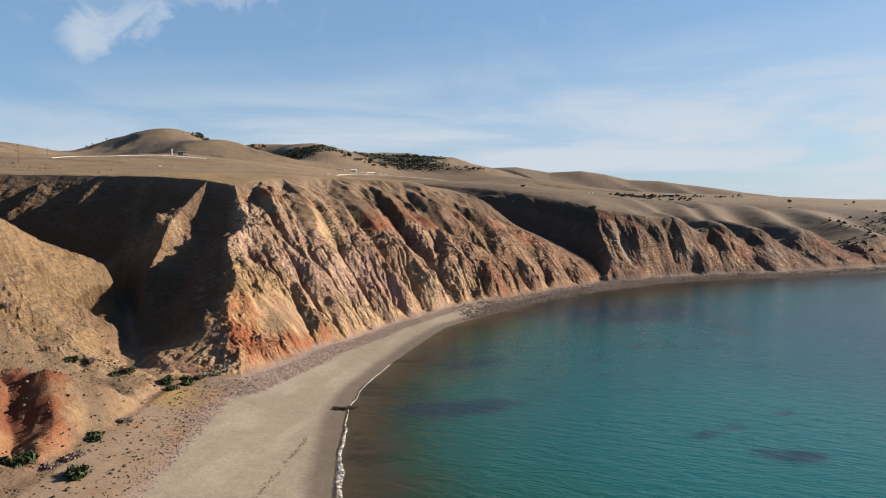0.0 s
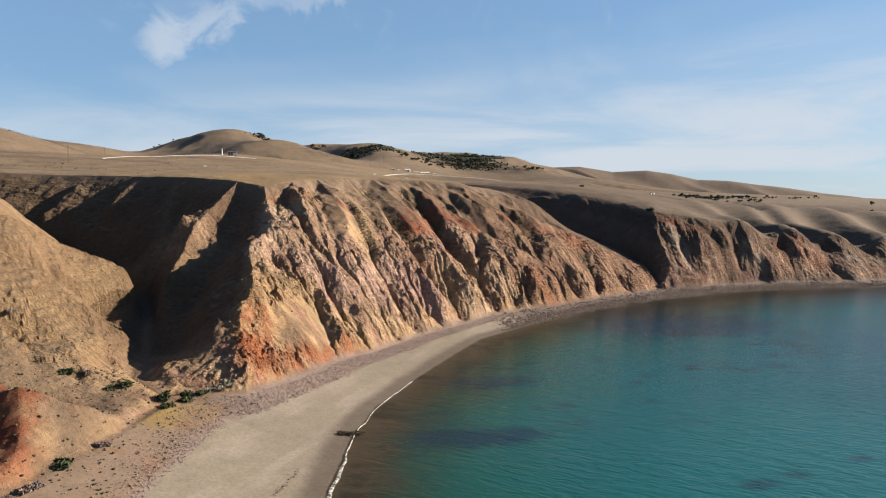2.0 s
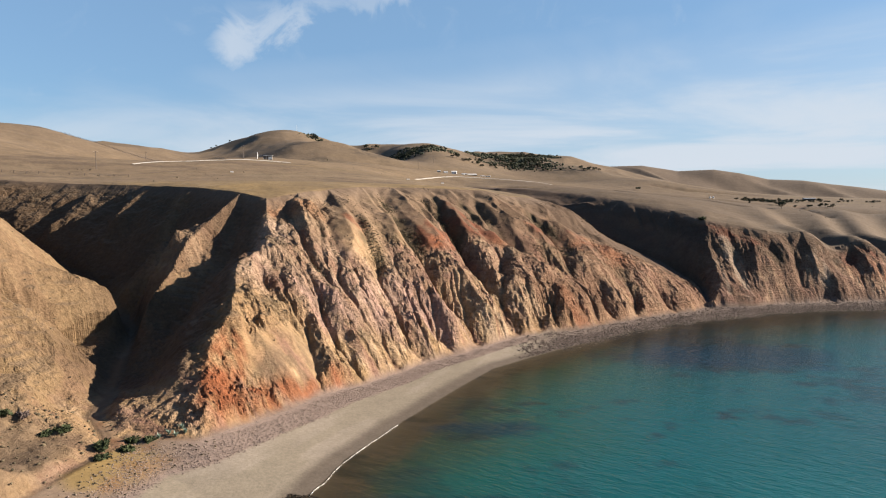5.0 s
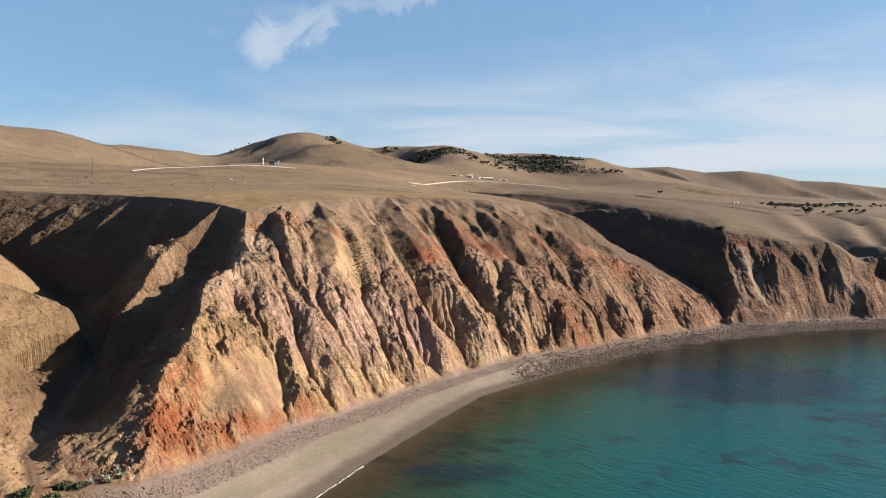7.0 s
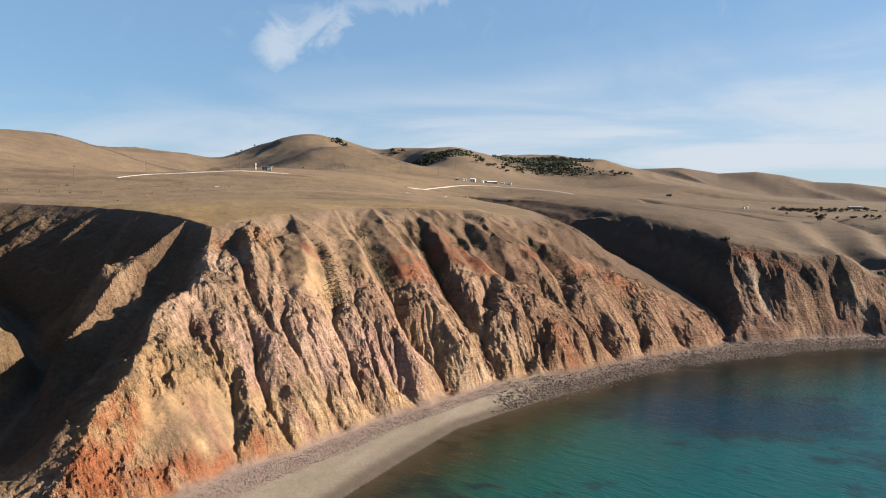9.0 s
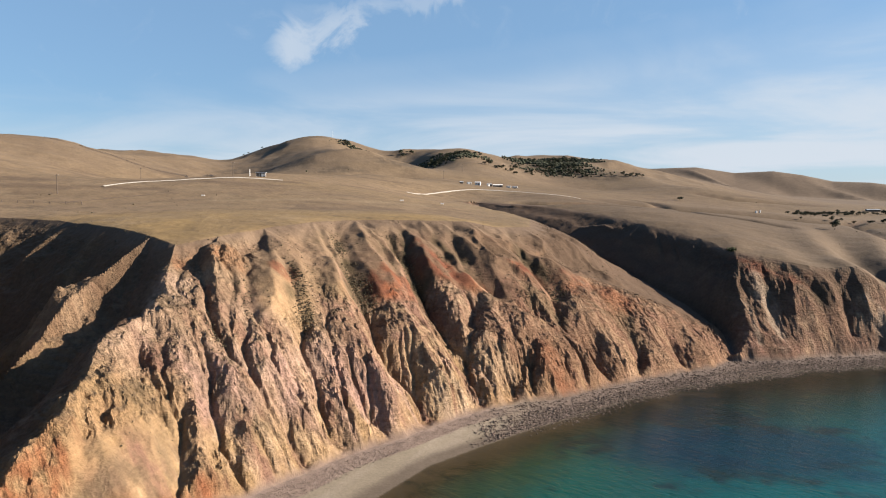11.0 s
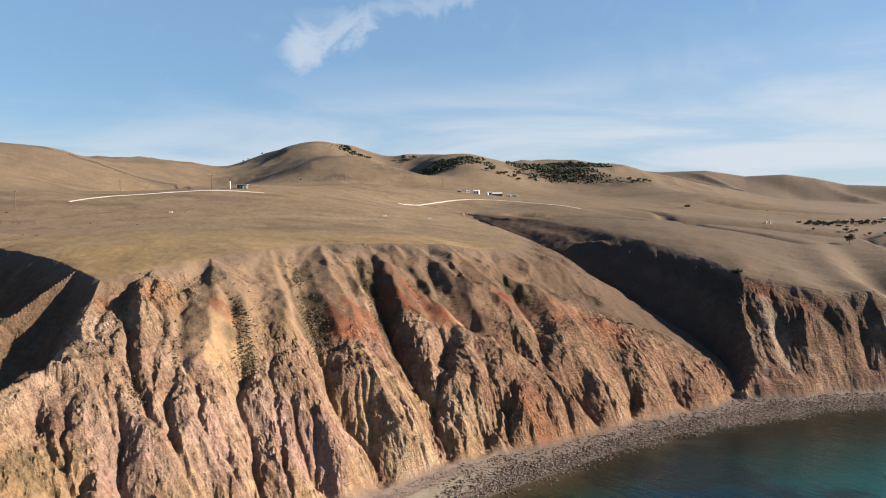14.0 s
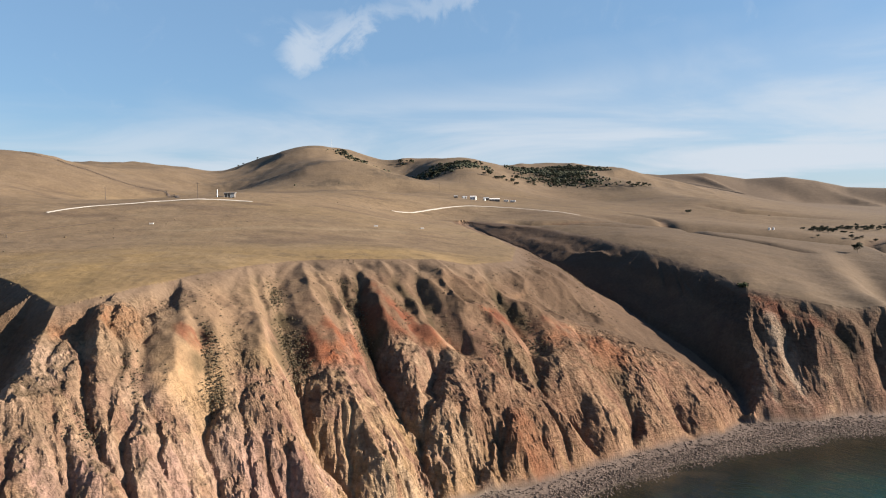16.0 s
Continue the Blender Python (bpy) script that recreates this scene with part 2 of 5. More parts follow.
BROW_EAST = [(72, 606, 63), (92, 580, 62), (116, 551, 61), (140, 500, 57), (160, 455, 52), (178, 415, 46), (186, 388, 41.5), (196, 384, 40), (212, 374, 36.5), (232, 375, 33.5), (260, 381, 29), (292, 386, 25),
             (340, 394, 21), (400, 400, 19), (500, 420, 18), (800, 480, 20), (1500, 545, 24), (4600, 760, 30)]
# Ribs and spurs that run down from the brows:
RIBS_ARETE = [
    [(-19, 261, 52.5), (-18, 254, 47.5), (-14.8, 244, 41), (-14.5, 237, 37), (-18.2, 226, 33.5), (-17, 213, 28), (-15, 199, 23.5), (-15.4, 189, 19), (-14.5, 180, 13.5), (-13.5, 172, 8), (-12.5, 166, 4.5)],
    [(-18, 236, 36), (-6, 225, 25), (5, 212, 12), (10, 205, 5)],
    [(-16, 208, 25.5), (-9, 200, 17), (0, 191, 5)],
    [(-10, 271, 54.5), (-9, 264, 53), (-4, 252, 44), (5, 244, 34), (13, 233, 24), (23, 222, 6)],
]
RIBS_FACE = [
    [(-2, 290, 56), (3, 279, 54), (7, 266, 47), (12, 254, 37), (24, 243, 22), (36, 239, 6)],
    [(8, 312, 57.5), (14, 298, 54), (22, 282, 46), (29, 268, 35), (38, 258, 24), (47, 250, 6)],
    [(20, 328, 57.5), (28, 308, 53), (38, 294, 46), (45, 280, 34), (53, 270, 21), (60, 264, 6)],
    [(35, 336, 57.5), (41, 328, 55), (50, 314, 46), (56, 299, 36), (63, 286, 23), (70, 274, 7)],
]
RIBS_POINT = [
    [(44, 339, 57), (50, 332, 54.5), (62, 319, 44), (68, 306, 34), (75, 292, 21), (81, 280, 8)],
    [(50, 341, 57), (57, 337, 54.5), (71, 326, 45), (79, 311, 34), (86, 297, 22), (93, 285, 6)],
    [(62, 346, 56.5), (66, 343, 54), (84, 332, 43), (92, 317, 31), (100, 303, 18), (107, 296, 5)],
    [(74, 352, 54), (88, 342, 45), (104, 338, 36), (121, 338, 28), (144, 345, 19.5), (158, 346, 10), (166, 342, 3)],
]
RIBS_TAIL = [
    [(104, 338, 36), (111, 322, 25), (119, 309, 10), (122, 308, 5)],
    [(121, 338, 28), (131, 326, 17), (138, 318, 6)],
    [(144, 345, 19.5), (150, 332, 10), (155, 327, 4)],
]
RIBS_WEST = [
    [(-96, 212, 50), (-82, 214, 43), (-70, 219, 34), (-57, 224, 27), (-51.5, 225, 21), (-47.5, 216, 14)],
    [(-98, 180, 48), (-80, 190, 37), (-64, 193, 28.5), (-51.5, 192, 18.5), (-43.5, 194, 11)],
    [(-100, 150, 46), (-74, 158, 27), (-54, 163, 15), (-38, 162, 8)],
    [(-100, 120, 46), (-70, 126, 26), (-48, 128, 17), (-36, 132, 13), (-30, 140, 7)],
    [(-102, 80, 46), (-75, 86, 28), (-52, 92, 12)],
    [(-30, 270, 54.5), (-35, 257, 47), (-39, 243, 38), (-42, 228, 28), (-45, 216, 17)],
]
RIBS_EAST = [
    [(186, 388, 41.5), (178, 368, 33), (176, 354, 20), (176, 344, 5)],
    [(204, 378, 38), (201, 364, 28), (199, 352, 12), (198, 346, 4)],
    [(232, 375, 33.5), (231, 363, 22), (229, 354, 6)],
    [(260, 381, 29), (262, 366, 18), (263, 356, 5)],
    [(292, 386, 25), (296, 368, 14), (300, 357, 5)],
    [(340, 394, 21), (346, 374, 10), (350, 360, 4)],
    [(178, 415, 46), (170, 405, 38), (160, 398, 27)],
    [(160, 455, 52), (150, 446, 45), (140, 436, 34)],
]
SPURS = RIBS_ARETE + RIBS_FACE + RIBS_POINT + RIBS_TAIL + RIBS_WEST + RIBS_EAST
# Gullies cut into the slopes, as (depth, half width, line); a negative depth raises a rib on the shaded side.
GULLIES_ARETE = [
    (3.5, 5, [(-17, 269), (-11, 258), (-5, 248), (0, 241), (6, 236), (12, 234)]),
    (3.0, 4.5, [(-13, 271), (-6, 261), (-1, 254), (2, 246), (5, 239)]),
    (5.0, 6, [(0, 261), (5, 246), (9, 238), (12, 234)]),
    (6.5, 8, [(11, 235), (16, 233), (20, 231), (25, 228), (27, 226)]),
    (5.0, 6, [(-12, 235), (-6, 224), (0, 218), (2, 211), (6, 204)]),
    (5.5, 7, [(-2, 236), (3, 228), (7, 221), (11, 216), (15, 212)]),
    (3.5, 5, [(-17, 228), (-11, 224), (-4, 219)]),
    (3.0, 6, [(-11, 293), (-2, 282), (7, 268)]),
]
GULLIES_FACE = [
    (6.5, 8, [(3, 277), (8, 273), (12, 269), (17, 259), (18, 251), (23, 246), (26, 241), (31, 239), (37, 237)]),
    (3.5, 7, [(8, 316), (16, 299), (22, 290)]),
    (8.5, 10, [(13, 323), (19, 301), (26, 290), (31, 279), (36, 269), (41, 265), (47, 263), (50, 260), (54, 256)]),
    (4.5, 6, [(34, 262), (36, 254), (37, 250), (43, 246)]),
    (3.0, 6, [(24, 328), (34, 307), (39, 300)]),
    (3.5, 6, [(33, 327), (38, 315), (45, 306)]),
    (8.5, 9, [(38, 336), (41, 322), (42, 313), (46, 306), (51, 298), (57, 290), (62, 284), (64, 278), (67, 272)]),
    (4.0, 7, [(47, 338), (55, 322), (60, 316)]),
]
GULLIES_POINT = [
    (6.0, 8, [(57, 343), (59, 327), (63, 318), (71, 315), (81, 311), (89, 311), (97, 309)]),
    (7.0, 9, [(78, 358), (83, 343), (89, 332), (94, 325), (95, 316), (98, 310), (105, 309), (111, 303)]),
    (6.0, 6, [(68, 309), (65, 301), (63, 290), (64, 282)]),
    (6.5, 7, [(88, 303), (83, 291), (79, 283), (76, 276)]),
    (5.0, 5, [(127, 321), (124, 314), (123, 309)]),
    (4.0, 5, [(104, 318), (109, 311), (112, 300)]),
    (4.0, 5, [(138, 333), (142, 325), (146, 319)]),
    (4.0, 4, [(100, 302), (102, 293)]),
    (3.5, 4, [(90, 292), (90, 284)]),
]
GULLIES_WEST = [
    (-5, 8, [(-46, 268), (-54, 258), (-60, 248)]),
    (-9, 11, [(-38, 258), (-44, 246), (-50, 236)]),
    (-4, 8, [(-52, 284), (-58, 272)]),
    (-4, 8, [(-75, 300), (-78, 284)]),
    (-4, 8, [(-101, 306), (-105, 292)]),
    (6, 7, [(-54, 142), (-47, 125), (-41, 111)]),
    (3, 5, [(-82, 178), (-66, 172), (-52, 168)]),
    (3, 5, [(-92, 205), (-78, 203), (-64, 206), (-56, 210)]),
]
GULLIES_EAST = [
    (2, 5, [(184, 384), (181, 366), (181, 348)]),
    (2, 5, [(193, 382), (190, 364), (189, 348)]),
    (2.6, 7, [(212, 376), (211, 362), (211, 350)]),
    (2, 6, [(222, 375), (221, 364), (220, 352)]),
    (2.6, 7, [(244, 378), (245, 366), (246, 354)]),
    (2.6, 8, [(276, 384), (279, 368), (281, 354)]),
    (2.6, 9, [(316, 390), (320, 374), (324, 358)]),
    (2, 9, [(365, 398), (368, 384), (370, 366)]),
]
GULLIES = GULLIES_ARETE + GULLIES_FACE + GULLIES_POINT + GULLIES_WEST + GULLIES_EAST
# Swells (+) and hollows (-) of the hills, as (x, y, height of the swell).
SWELLS_HILL = [
    (95, [(-285, 1490, 0), (-190, 1230, 22), (-85, 960, 20), (-20, 850, 0)]),
    (85, [(-80, 1560, 0), (20, 1280, 20), (70, 1050, 14), (90, 900, 0)]),
    (70, [(-215, 1500, 0), (-90, 1330, -14), (-20, 1060, -16), (10, 900, 0)]),
    (90, [(240, 1480, 0), (310, 1230, 18), (360, 1010, 10)]),
    (90, [(-420, 1420, 0), (-330, 1150, -14), (-230, 900, -14), (-160, 760, 0)]),
    (70, [(-430, 800, 6), (-330, 720, 8), (-230, 650, 5)]),
]
SWELLS_NEAR = [
    (26, [(150, 700, 0), (240, 640, -8), (330, 610, -10), (420, 590, -8), (520, 570, 0)]),
    (13, [(90, 592, 0), (110, 575, -10), (150, 572, -6), (190, 575, 0)]),
]
# Rounded spurs (+) and the hollows between them (-) that run down to the eastern cliff:
SPURS_EAST = [
    (9, [(277, 528, 0), (245, 430, 3), (235, 390, 4), (233, 371, 3)]),
    (8, [(300, 540, 0), (262, 430, -4), (252, 392, -5), (249, 371, -3)]),
    (9, [(340, 560, 0), (280, 425, 4), (269, 390, 5), (267, 368, 3)]),
    (8, [(360, 575, 0), (290, 428, -4), (283, 395, -5), (281, 372, -3)]),
    (10, [(380, 590, 0), (303, 430, 4), (298, 395, 5), (300, 368, 3)]),
    (10, [(405, 590, 0), (330, 440, -5), (320, 400, -6), (316, 372, -3)]),
    (12, [(439, 610, 0), (362, 450, 5), (345, 405, 6), (338, 372, 3)]),
    (11, [(455, 590, 0), (388, 455, -5), (373, 410, -6), (366, 378, -3)]),
    (13, [(480, 590, 0), (425, 474, 5), (410, 420, 6), (400, 385, 3)]),
    (13, [(530, 590, 0), (470, 480, -6), (452, 420, -6), (440, 395, -3)]),
    (16, [(580, 600, 0), (520, 490, 6), (500, 430, 6), (490, 395, 3)]),
]
# Narrow washouts in the pasture:
CHANNELS = [
    (6, [(217, 778, -1), (237, 718, -2.2), (226, 600, -2.2), (223, 560, -2.4), (247, 530, -2.2), (262, 500, -1)]),
    (5, [(85, 556, -2), (106, 549, -2.6), (131, 589, -2), (170, 610, -1)]),
    (7, [(350, 930, -1), (378, 892, -3), (424, 887, -3), (470, 870, -1)]),
    (6, [(400, 660, -1), (368, 631, -2.5), (331, 541, -2.5), (320, 500, -1.5)]),
]
SWELLS = CHANNELS + SWELLS_HILL + SWELLS_NEAR
SHORE = [(-6, -600), (-2, -100), (3, 40), (5, 98), (7.5, 120), (11, 143), (16.5, 163), (26.5, 184), (43, 215), (54, 234), (67, 247.5), (81, 261), (97, 274), (115, 290), (134, 303.5), (155, 314.5), (178, 324.5), (192, 331.5),
         (212, 336.5), (230, 339), (250, 341), (300, 344), (390, 356), (500, 374), (800, 428), (1500, 488), (4600, 680)]
# Crest of the far range:
RANGE = [(541, 2551, 190), (710, 2512, 174), (852, 2470, 177), (970, 2429, 156), (1079, 2384, 160), (1154, 2350, 147), (1239, 2307, 124), (1328, 2258, 119), (1450, 2200, 100), (1600, 2120, 74), (1760, 2030, 48)]
# Heights of the upland behind the brows, out to the skyline.
UPLAND = [(-60, 380, 62), (20, 400, 60), (-155, 424, 70.5), (-40, 480, 72), (40, 480, 65), (-100, 570, 82), (20, 600, 72), (72, 769, 80), (-30, 700, 86), (130, 650, 68), (333, 715, 54), (400, 789, 50.5), (420, 926, 63),
          (200, 640, 60), (200, 480, 52), (290, 460, 38), (400, 480, 32), (300, 580, 50), (560, 600, 38), (700, 800, 48), (900, 900, 45)]
HILLS = [(-122, 1212, 124.2), (-150, 1000, 106.2), (-60, 950, 99.6), (-320, 1400, 150.8), (-285, 1490, 155.9), (-215, 1500, 187.0), (-420, 1420, 94.9), (-300, 700, 99.4), (-190, 640, 68.1),
         (-430, 800, 122.0), (-560, 760, 134.5), (-380, 560, 119.9), (-450, 1230, 139.5), (-620, 1350, 111.0), (120, 1250, 129.5), (240, 1480, 130.8), (330, 1520, 143.5),
         (420, 1540, 134.3), (500, 1300, 76.0), (640, 1500, 78.0), (250, 1100, 80.0)]
SKYLINE = [(-80, 1560, 123.9), (20, 1600, 156.2), (780, 2450, 90.0), (1000, 2420, 80.0), (900, 1700, 60.0), (1230, 2500, 70.0), (1430, 2400, 60.0), (1250, 1600, 48.0), (1650, 2350, 50.0),
           (2000, 2250, 42.0), (2300, 2100, 36.0), (1700, 1500, 36.0), (2600, 1500, 30.0), (3500, 1800, 35.0), (-900, 900, 132.3), (-1500, 1500, 161.3), (-900, 2600, 103.6),
           (0, 2700, 110.0), (1200, 3600, 60.0), (3000, 3600, 50.0), (-1200, 0, 110.0), (-600, 300, 100.0), (-400, 100, 75.0), (-700, -800, 100.0)]


def lattice(x, y, seed):
    h = (x * 374761393 + y * 668265263 + seed * 974634777) & 0xFFFFFFFF
    h = ((h ^ (h >> 13)) * 1274126177) & 0xFFFFFFFF
    return ((h ^ (h >> 16)) & 0xFFFF) / 65535.0


def value_noise(x, y, seed, hard=False):
    """Noise on a lattice; hard: with plane facets between the lattice points."""
    xi, yi = np.floor(x).astype(np.int64), np.floor(y).astype(np.int64)
    fx, fy = x - xi, y - yi
    if hard:
        a, b, c, d = lattice(xi, yi, seed), lattice(xi + 1, yi, seed), lattice(xi, yi + 1, seed), lattice(xi + 1, yi + 1, seed)
        return np.where(fx > fy, a + (b - a) * fx + (d - b) * fy, a + (d - c) * fx + (c - a) * fy)
    fx, fy = fx * fx * fx * (fx * (fx * 6 - 15) + 10), fy * fy * fy * (fy * (fy * 6 - 15) + 10)
    a, b, c, d = lattice(xi, yi, seed), lattice(xi + 1, yi, seed), lattice(xi, yi + 1, seed), lattice(xi + 1, yi + 1, seed)
    return (a * (1 - fx) + b * fx) * (1 - fy) + (c * (1 - fx) + d * fx) * fy


def fractal(x, y, seed, octaves=4, gain=0.5, hard=False):
    total, amount, size = 0.0, 1.0, 0.0
    for k in range(octaves):
        total, size = total + amount * (value_noise(x, y, seed + k, hard) - 0.5), size + amount
        x, y, amount = x * 2.03 + 11.3, y * 2.03 + 5.7, amount * gain
    return total / size * 2  # about -1 to 1


def ridged(x, y, seed, octaves=4, gain=0.5, hard=False):
    total, amount, size = 0.0, 1.0, 0.0
    for k in range(octaves):
        total, size = total + amount * (1 - np.abs(2 * value_noise(x, y, seed + k, hard) - 1)), size + amount
        x, y, amount = x * 2.1 + 3.1, y * 2.1 + 7.9, amount * gain
    return total / size


def nearest(px, py, lines):
    """The distance to the nearest of some lines, and the height of the lines there, blended from line to line."""
    best, total, weight = np.full(px.shape, 1e18), 0.0, 0.0
    for line in lines:
        own, high = np.full(px.shape, 1e18), np.zeros(px.shape)
        for a, b in zip(line[:-1], line[1:]):
            ax, ay, az = (*a, 0.0)[:3]
            bx, by, bz = (*b, 0.0)[:3]
            dx, dy = bx - ax, by - ay
            t = np.clip(((px - ax) * dx + (py - ay) * dy) / (dx * dx + dy * dy + 1e-9), 0, 1)
            d = (px - ax - t * dx) ** 2 + (py - ay - t * dy) ** 2
            near = d < own
            own, high = np.where(near, d, own), np.where(near, az + t * (bz - az), high)
        w = (own + 0.4) ** -2.5
        best, total, weight = np.minimum(best, own), total + w * high, weight + w
    return np.sqrt(best), total / weight


def pieces(lines):
    return [list(ab) for line in lines for ab in zip(line[:-1], line[1:])]


def inside(px, py, ring):
    """Which places lie inside a ring."""
    odd = np.zeros(px.shape, bool)
    for a, b in zip(ring, ring[1:] + ring[:1]):
        if a[1] != b[1]:
            odd ^= ((a[1] > py) != (b[1] > py)) & (px < (b[0] - a[0]) * (py - a[1]) / (b[1] - a[1]) + a[0])
    return odd


def smooth(x, a, b):
    t = np.clip((x - a) / (b - a), 0, 1)
    return t * t * (3 - 2 * t)


def thin_plate(points):
    """A smooth sheet through given places."""
    p = np.array(points, float)
    s = 1000.0
    xy = p[:, :2] / s

    def kernel(d2):
        return 0.5 * d2 * np.log(d2 + 1e-12)

    n = len(p)
    d2 = ((xy[:, None] - xy[None]) ** 2).sum(-1)
    big = np.zeros((n + 3, n + 3))
    big[:n, :n] = kernel(d2) + np.eye(n) * 2e-5
    big[:n, n] = 1
    big[:n, n + 1:] = xy
    big[n:, :n] = big[:n, n:].T
    w = np.linalg.solve(big, np.r_[p[:, 2], 0, 0, 0])

    def at(x, y):
        z = w[n] + w[n + 1] * x / s + w[n + 2] * y / s
        for k in range(n):
            z = z + w[k] * kernel((x / s - xy[k, 0]) ** 2 + (y / s - xy[k, 1]) ** 2)
        return z

    return at


BROWS, FEET = [BROW_WEST, BROW_MAIN, BROW_EAST], [FOOT_WEST, GULLY_WEST, FOOT_MAIN, GULLY_EAST, FOOT_EAST]
FAR = 5200
UPLAND_RING = [p[:2] for p in BROW_WEST + BROW_MAIN + BROW_EAST] + [(FAR, 760), (FAR, FAR), (-FAR, FAR), (-FAR, -FAR), (-118, -FAR)]
SEAWARD_RING = [p[:2] for p in FOOT_WEST + FOOT_MAIN + FOOT_EAST] + [(FAR, 700), (FAR, -FAR), (-62, -FAR)]
SEA_RING = SHORE + [(FAR, 690), (FAR, -FAR), (-6, -FAR)]
upland_at = thin_plate([p for line in BROWS for p in line[::2] if abs(p[0]) < 1600] + UPLAND + HILLS + SKYLINE)


WORN = {}  # what rain has worn off, once it has fallen


def land(px, py):
    """Height of the land, and which part of it a place belongs to: 0 upland, 1 slope, 2 beach, 3 sea bed."""
    shape = px.shape
    px, py = px.ravel().astype(float), py.ravel().astype(float)
    wobx, woby = px + 2.2 * fractal(px / 17, py / 17, 3), py + 2.2 * fractal(px / 17, py / 17, 9)
    far = smooth(np.hypot(px, py), 700, 1500)
    wobx, woby = wobx + far * 60 * fractal(px / 400, py / 400, 5), woby + far * 60 * fractal(px / 400, py / 400, 6)
    up, sea_side, wet = inside(wobx, woby, UPLAND_RING), inside(wobx, woby, SEAWARD_RING), inside(px, py, SEA_RING)
    part = np.where(wet, 3, np.where(sea_side, 2, np.where(up, 0, 1)))
    d_edge, z_edge = nearest(wobx, woby, pieces(BROWS))
    d_foot, z_foot = nearest(wobx, woby, pieces(FEET))
    d_shore, _ = nearest(px, py, [SHORE])
    z = np.zeros(len(px))
    facts = {k: np.zeros(len(px)) for k in ("u", "rise", "d_rib", "teeth", "bare", "gash")}
    facts.update(d_edge=d_edge, d_foot=d_foot, d_shore=d_shore)

    # upland: a smooth sheet that meets the brows, with swells and hollows
    k = np.nonzero(part == 0)[0]
    x, y, d = px[k], py[k], d_edge[k]
    sheet = upland_at(x, y)
    near = np.exp(-(d / 45.0) ** 2)
    zu = sheet * (1 - near) + (z_edge[k] + np.minimum(d, 40) * 0.05) * near - 0.9 * np.exp(-d / 7.0)
    hill = smooth(sheet, 60, 120)
    zu = zu + smooth(d, 15, 160) * (1.8 * fractal(x / 130, y / 130, 21, 4) * (1 + 3 * hill) + hill * 22 * (ridged(x / 260, y / 260, 31, 3) - 0.62)) + 0.25 * fractal(x / 9, y / 9, 41)
    for width, line in SWELLS:
        dl, high = nearest(x, y, [line])
        zu = zu + 1.35 * high * np.exp(-(dl / width) ** 2) * smooth(d, 0, 20)
    for width, line in SPURS_EAST:
        dl, high = nearest(x, y, [line])
        zu = zu + (0.75 if line[1][2] < 0 else 0.9) * high * np.exp(-(dl / width) ** 2)
    dr, zr = nearest(x, y, pieces([RANGE]))
    fold = ridged((x + 0.35 * y) / 240 + 0.3 * fractal(x / 500, y / 500, 35, 2), (y - 0.35 * x) / 1500, 36, 2, 0.4)
    z[k] = np.maximum(zu, zr - 0.15 * dr - 105 * (0.9 - fold) * smooth(dr, 0, 260))

    # beach and sea bed
    f = d_shore / (d_shore + d_foot + 1e-6)
    z = np.where(part == 2, z_foot * f ** 1.25 + 0.05, z)
    z = np.where(part == 3, -np.minimum(0.02 * d_shore + 0.0005 * d_shore ** 2, 14), z)

    # slopes: from the foot to the brow, with ribs let into the plain slope
    k = np.nonzero(part == 1)[0]
    x, y, de, df, ze, zf = px[k], py[k], d_edge[k], d_foot[k], z_edge[k], z_foot[k]
    d_rib, z_rib = nearest(wobx[k], woby[k], BROWS + SPURS)
    main, east = smooth(x, -26, -14), smooth(x, 160, 175)
    face = main * (1 - east)
    power = 0.92 - 0.22 * main - 0.15 * east
    u = df / (df + de + 1e-6)
    rise = np.maximum(ze - zf, 0)
    plain_slope = zf + rise * u ** power
    ribbed = zf + np.maximum(z_rib - zf, 0) * (df / (df + d_rib + 1e-6)) ** power
    ribs = 0.94 - face * smooth(x, -20, -4) * (0.50 - 0.22 * smooth(u, 0.5, 0.8)) - 0.35 * east
    zs = plain_slope + (ribbed - plain_slope) * ribs - 0.9 * np.exp(-de / 7.0)
    # weathering: gullies, rills that run downhill, ledges, lumps
    across = x * (0.5 + 0.05 * face + 0.47 * east) + y * (0.86 - 0.03 * face - 0.66 * east)
    down = x * (0.86 - 0.03 * face - 0.66 * east) - y * (0.5 + 0.05 * face + 0.47 * east)
    body = smooth(de, 0.5, 12) * smooth(df, 0.2, 4 + 4 * east) * smooth(rise, 3, 14)
    dell = smooth(y, 348, 362) * smooth(x, 60, 80) * (1 - smooth(x, 168, 180))
    bend = 1.1 * fractal(x / 19, y / 19, 51) + 0.5 * fractal(x / 7, y / 7, 53)
    top = smooth(u + 0.14 * fractal(x / 13, y / 13, 55) + 0.06 * smooth(x, 12, 30), 0.49, 0.63) * smooth(x, -8, 6)
    low_west = (1 - smooth(x, -34, -27)) * (1 - smooth(y, 150, 168)) * (1 - smooth(u, 0.25, 0.5))
    bare = (1 - 0.5 * low_west) * (1 - 0.95 * top * main * (1 - east)) * (1 - 0.95 * dell) * (1 - 0.5 * (1 - main))
    soiled = np.maximum(1 - smooth(np.hypot((0.47 * (x + 2) + 0.88 * (y - 202)) / 17, (0.47 * (y - 202) - 0.88 * (x + 2)) / 8), 0.6, 1.15), 0)
    bare = bare * (1 - 0.75 * soiled)
    rills = ridged(across / 15 + 0.6 * bend, down / 55 + 0.3 * bend, 52, 2, 0.45, True)
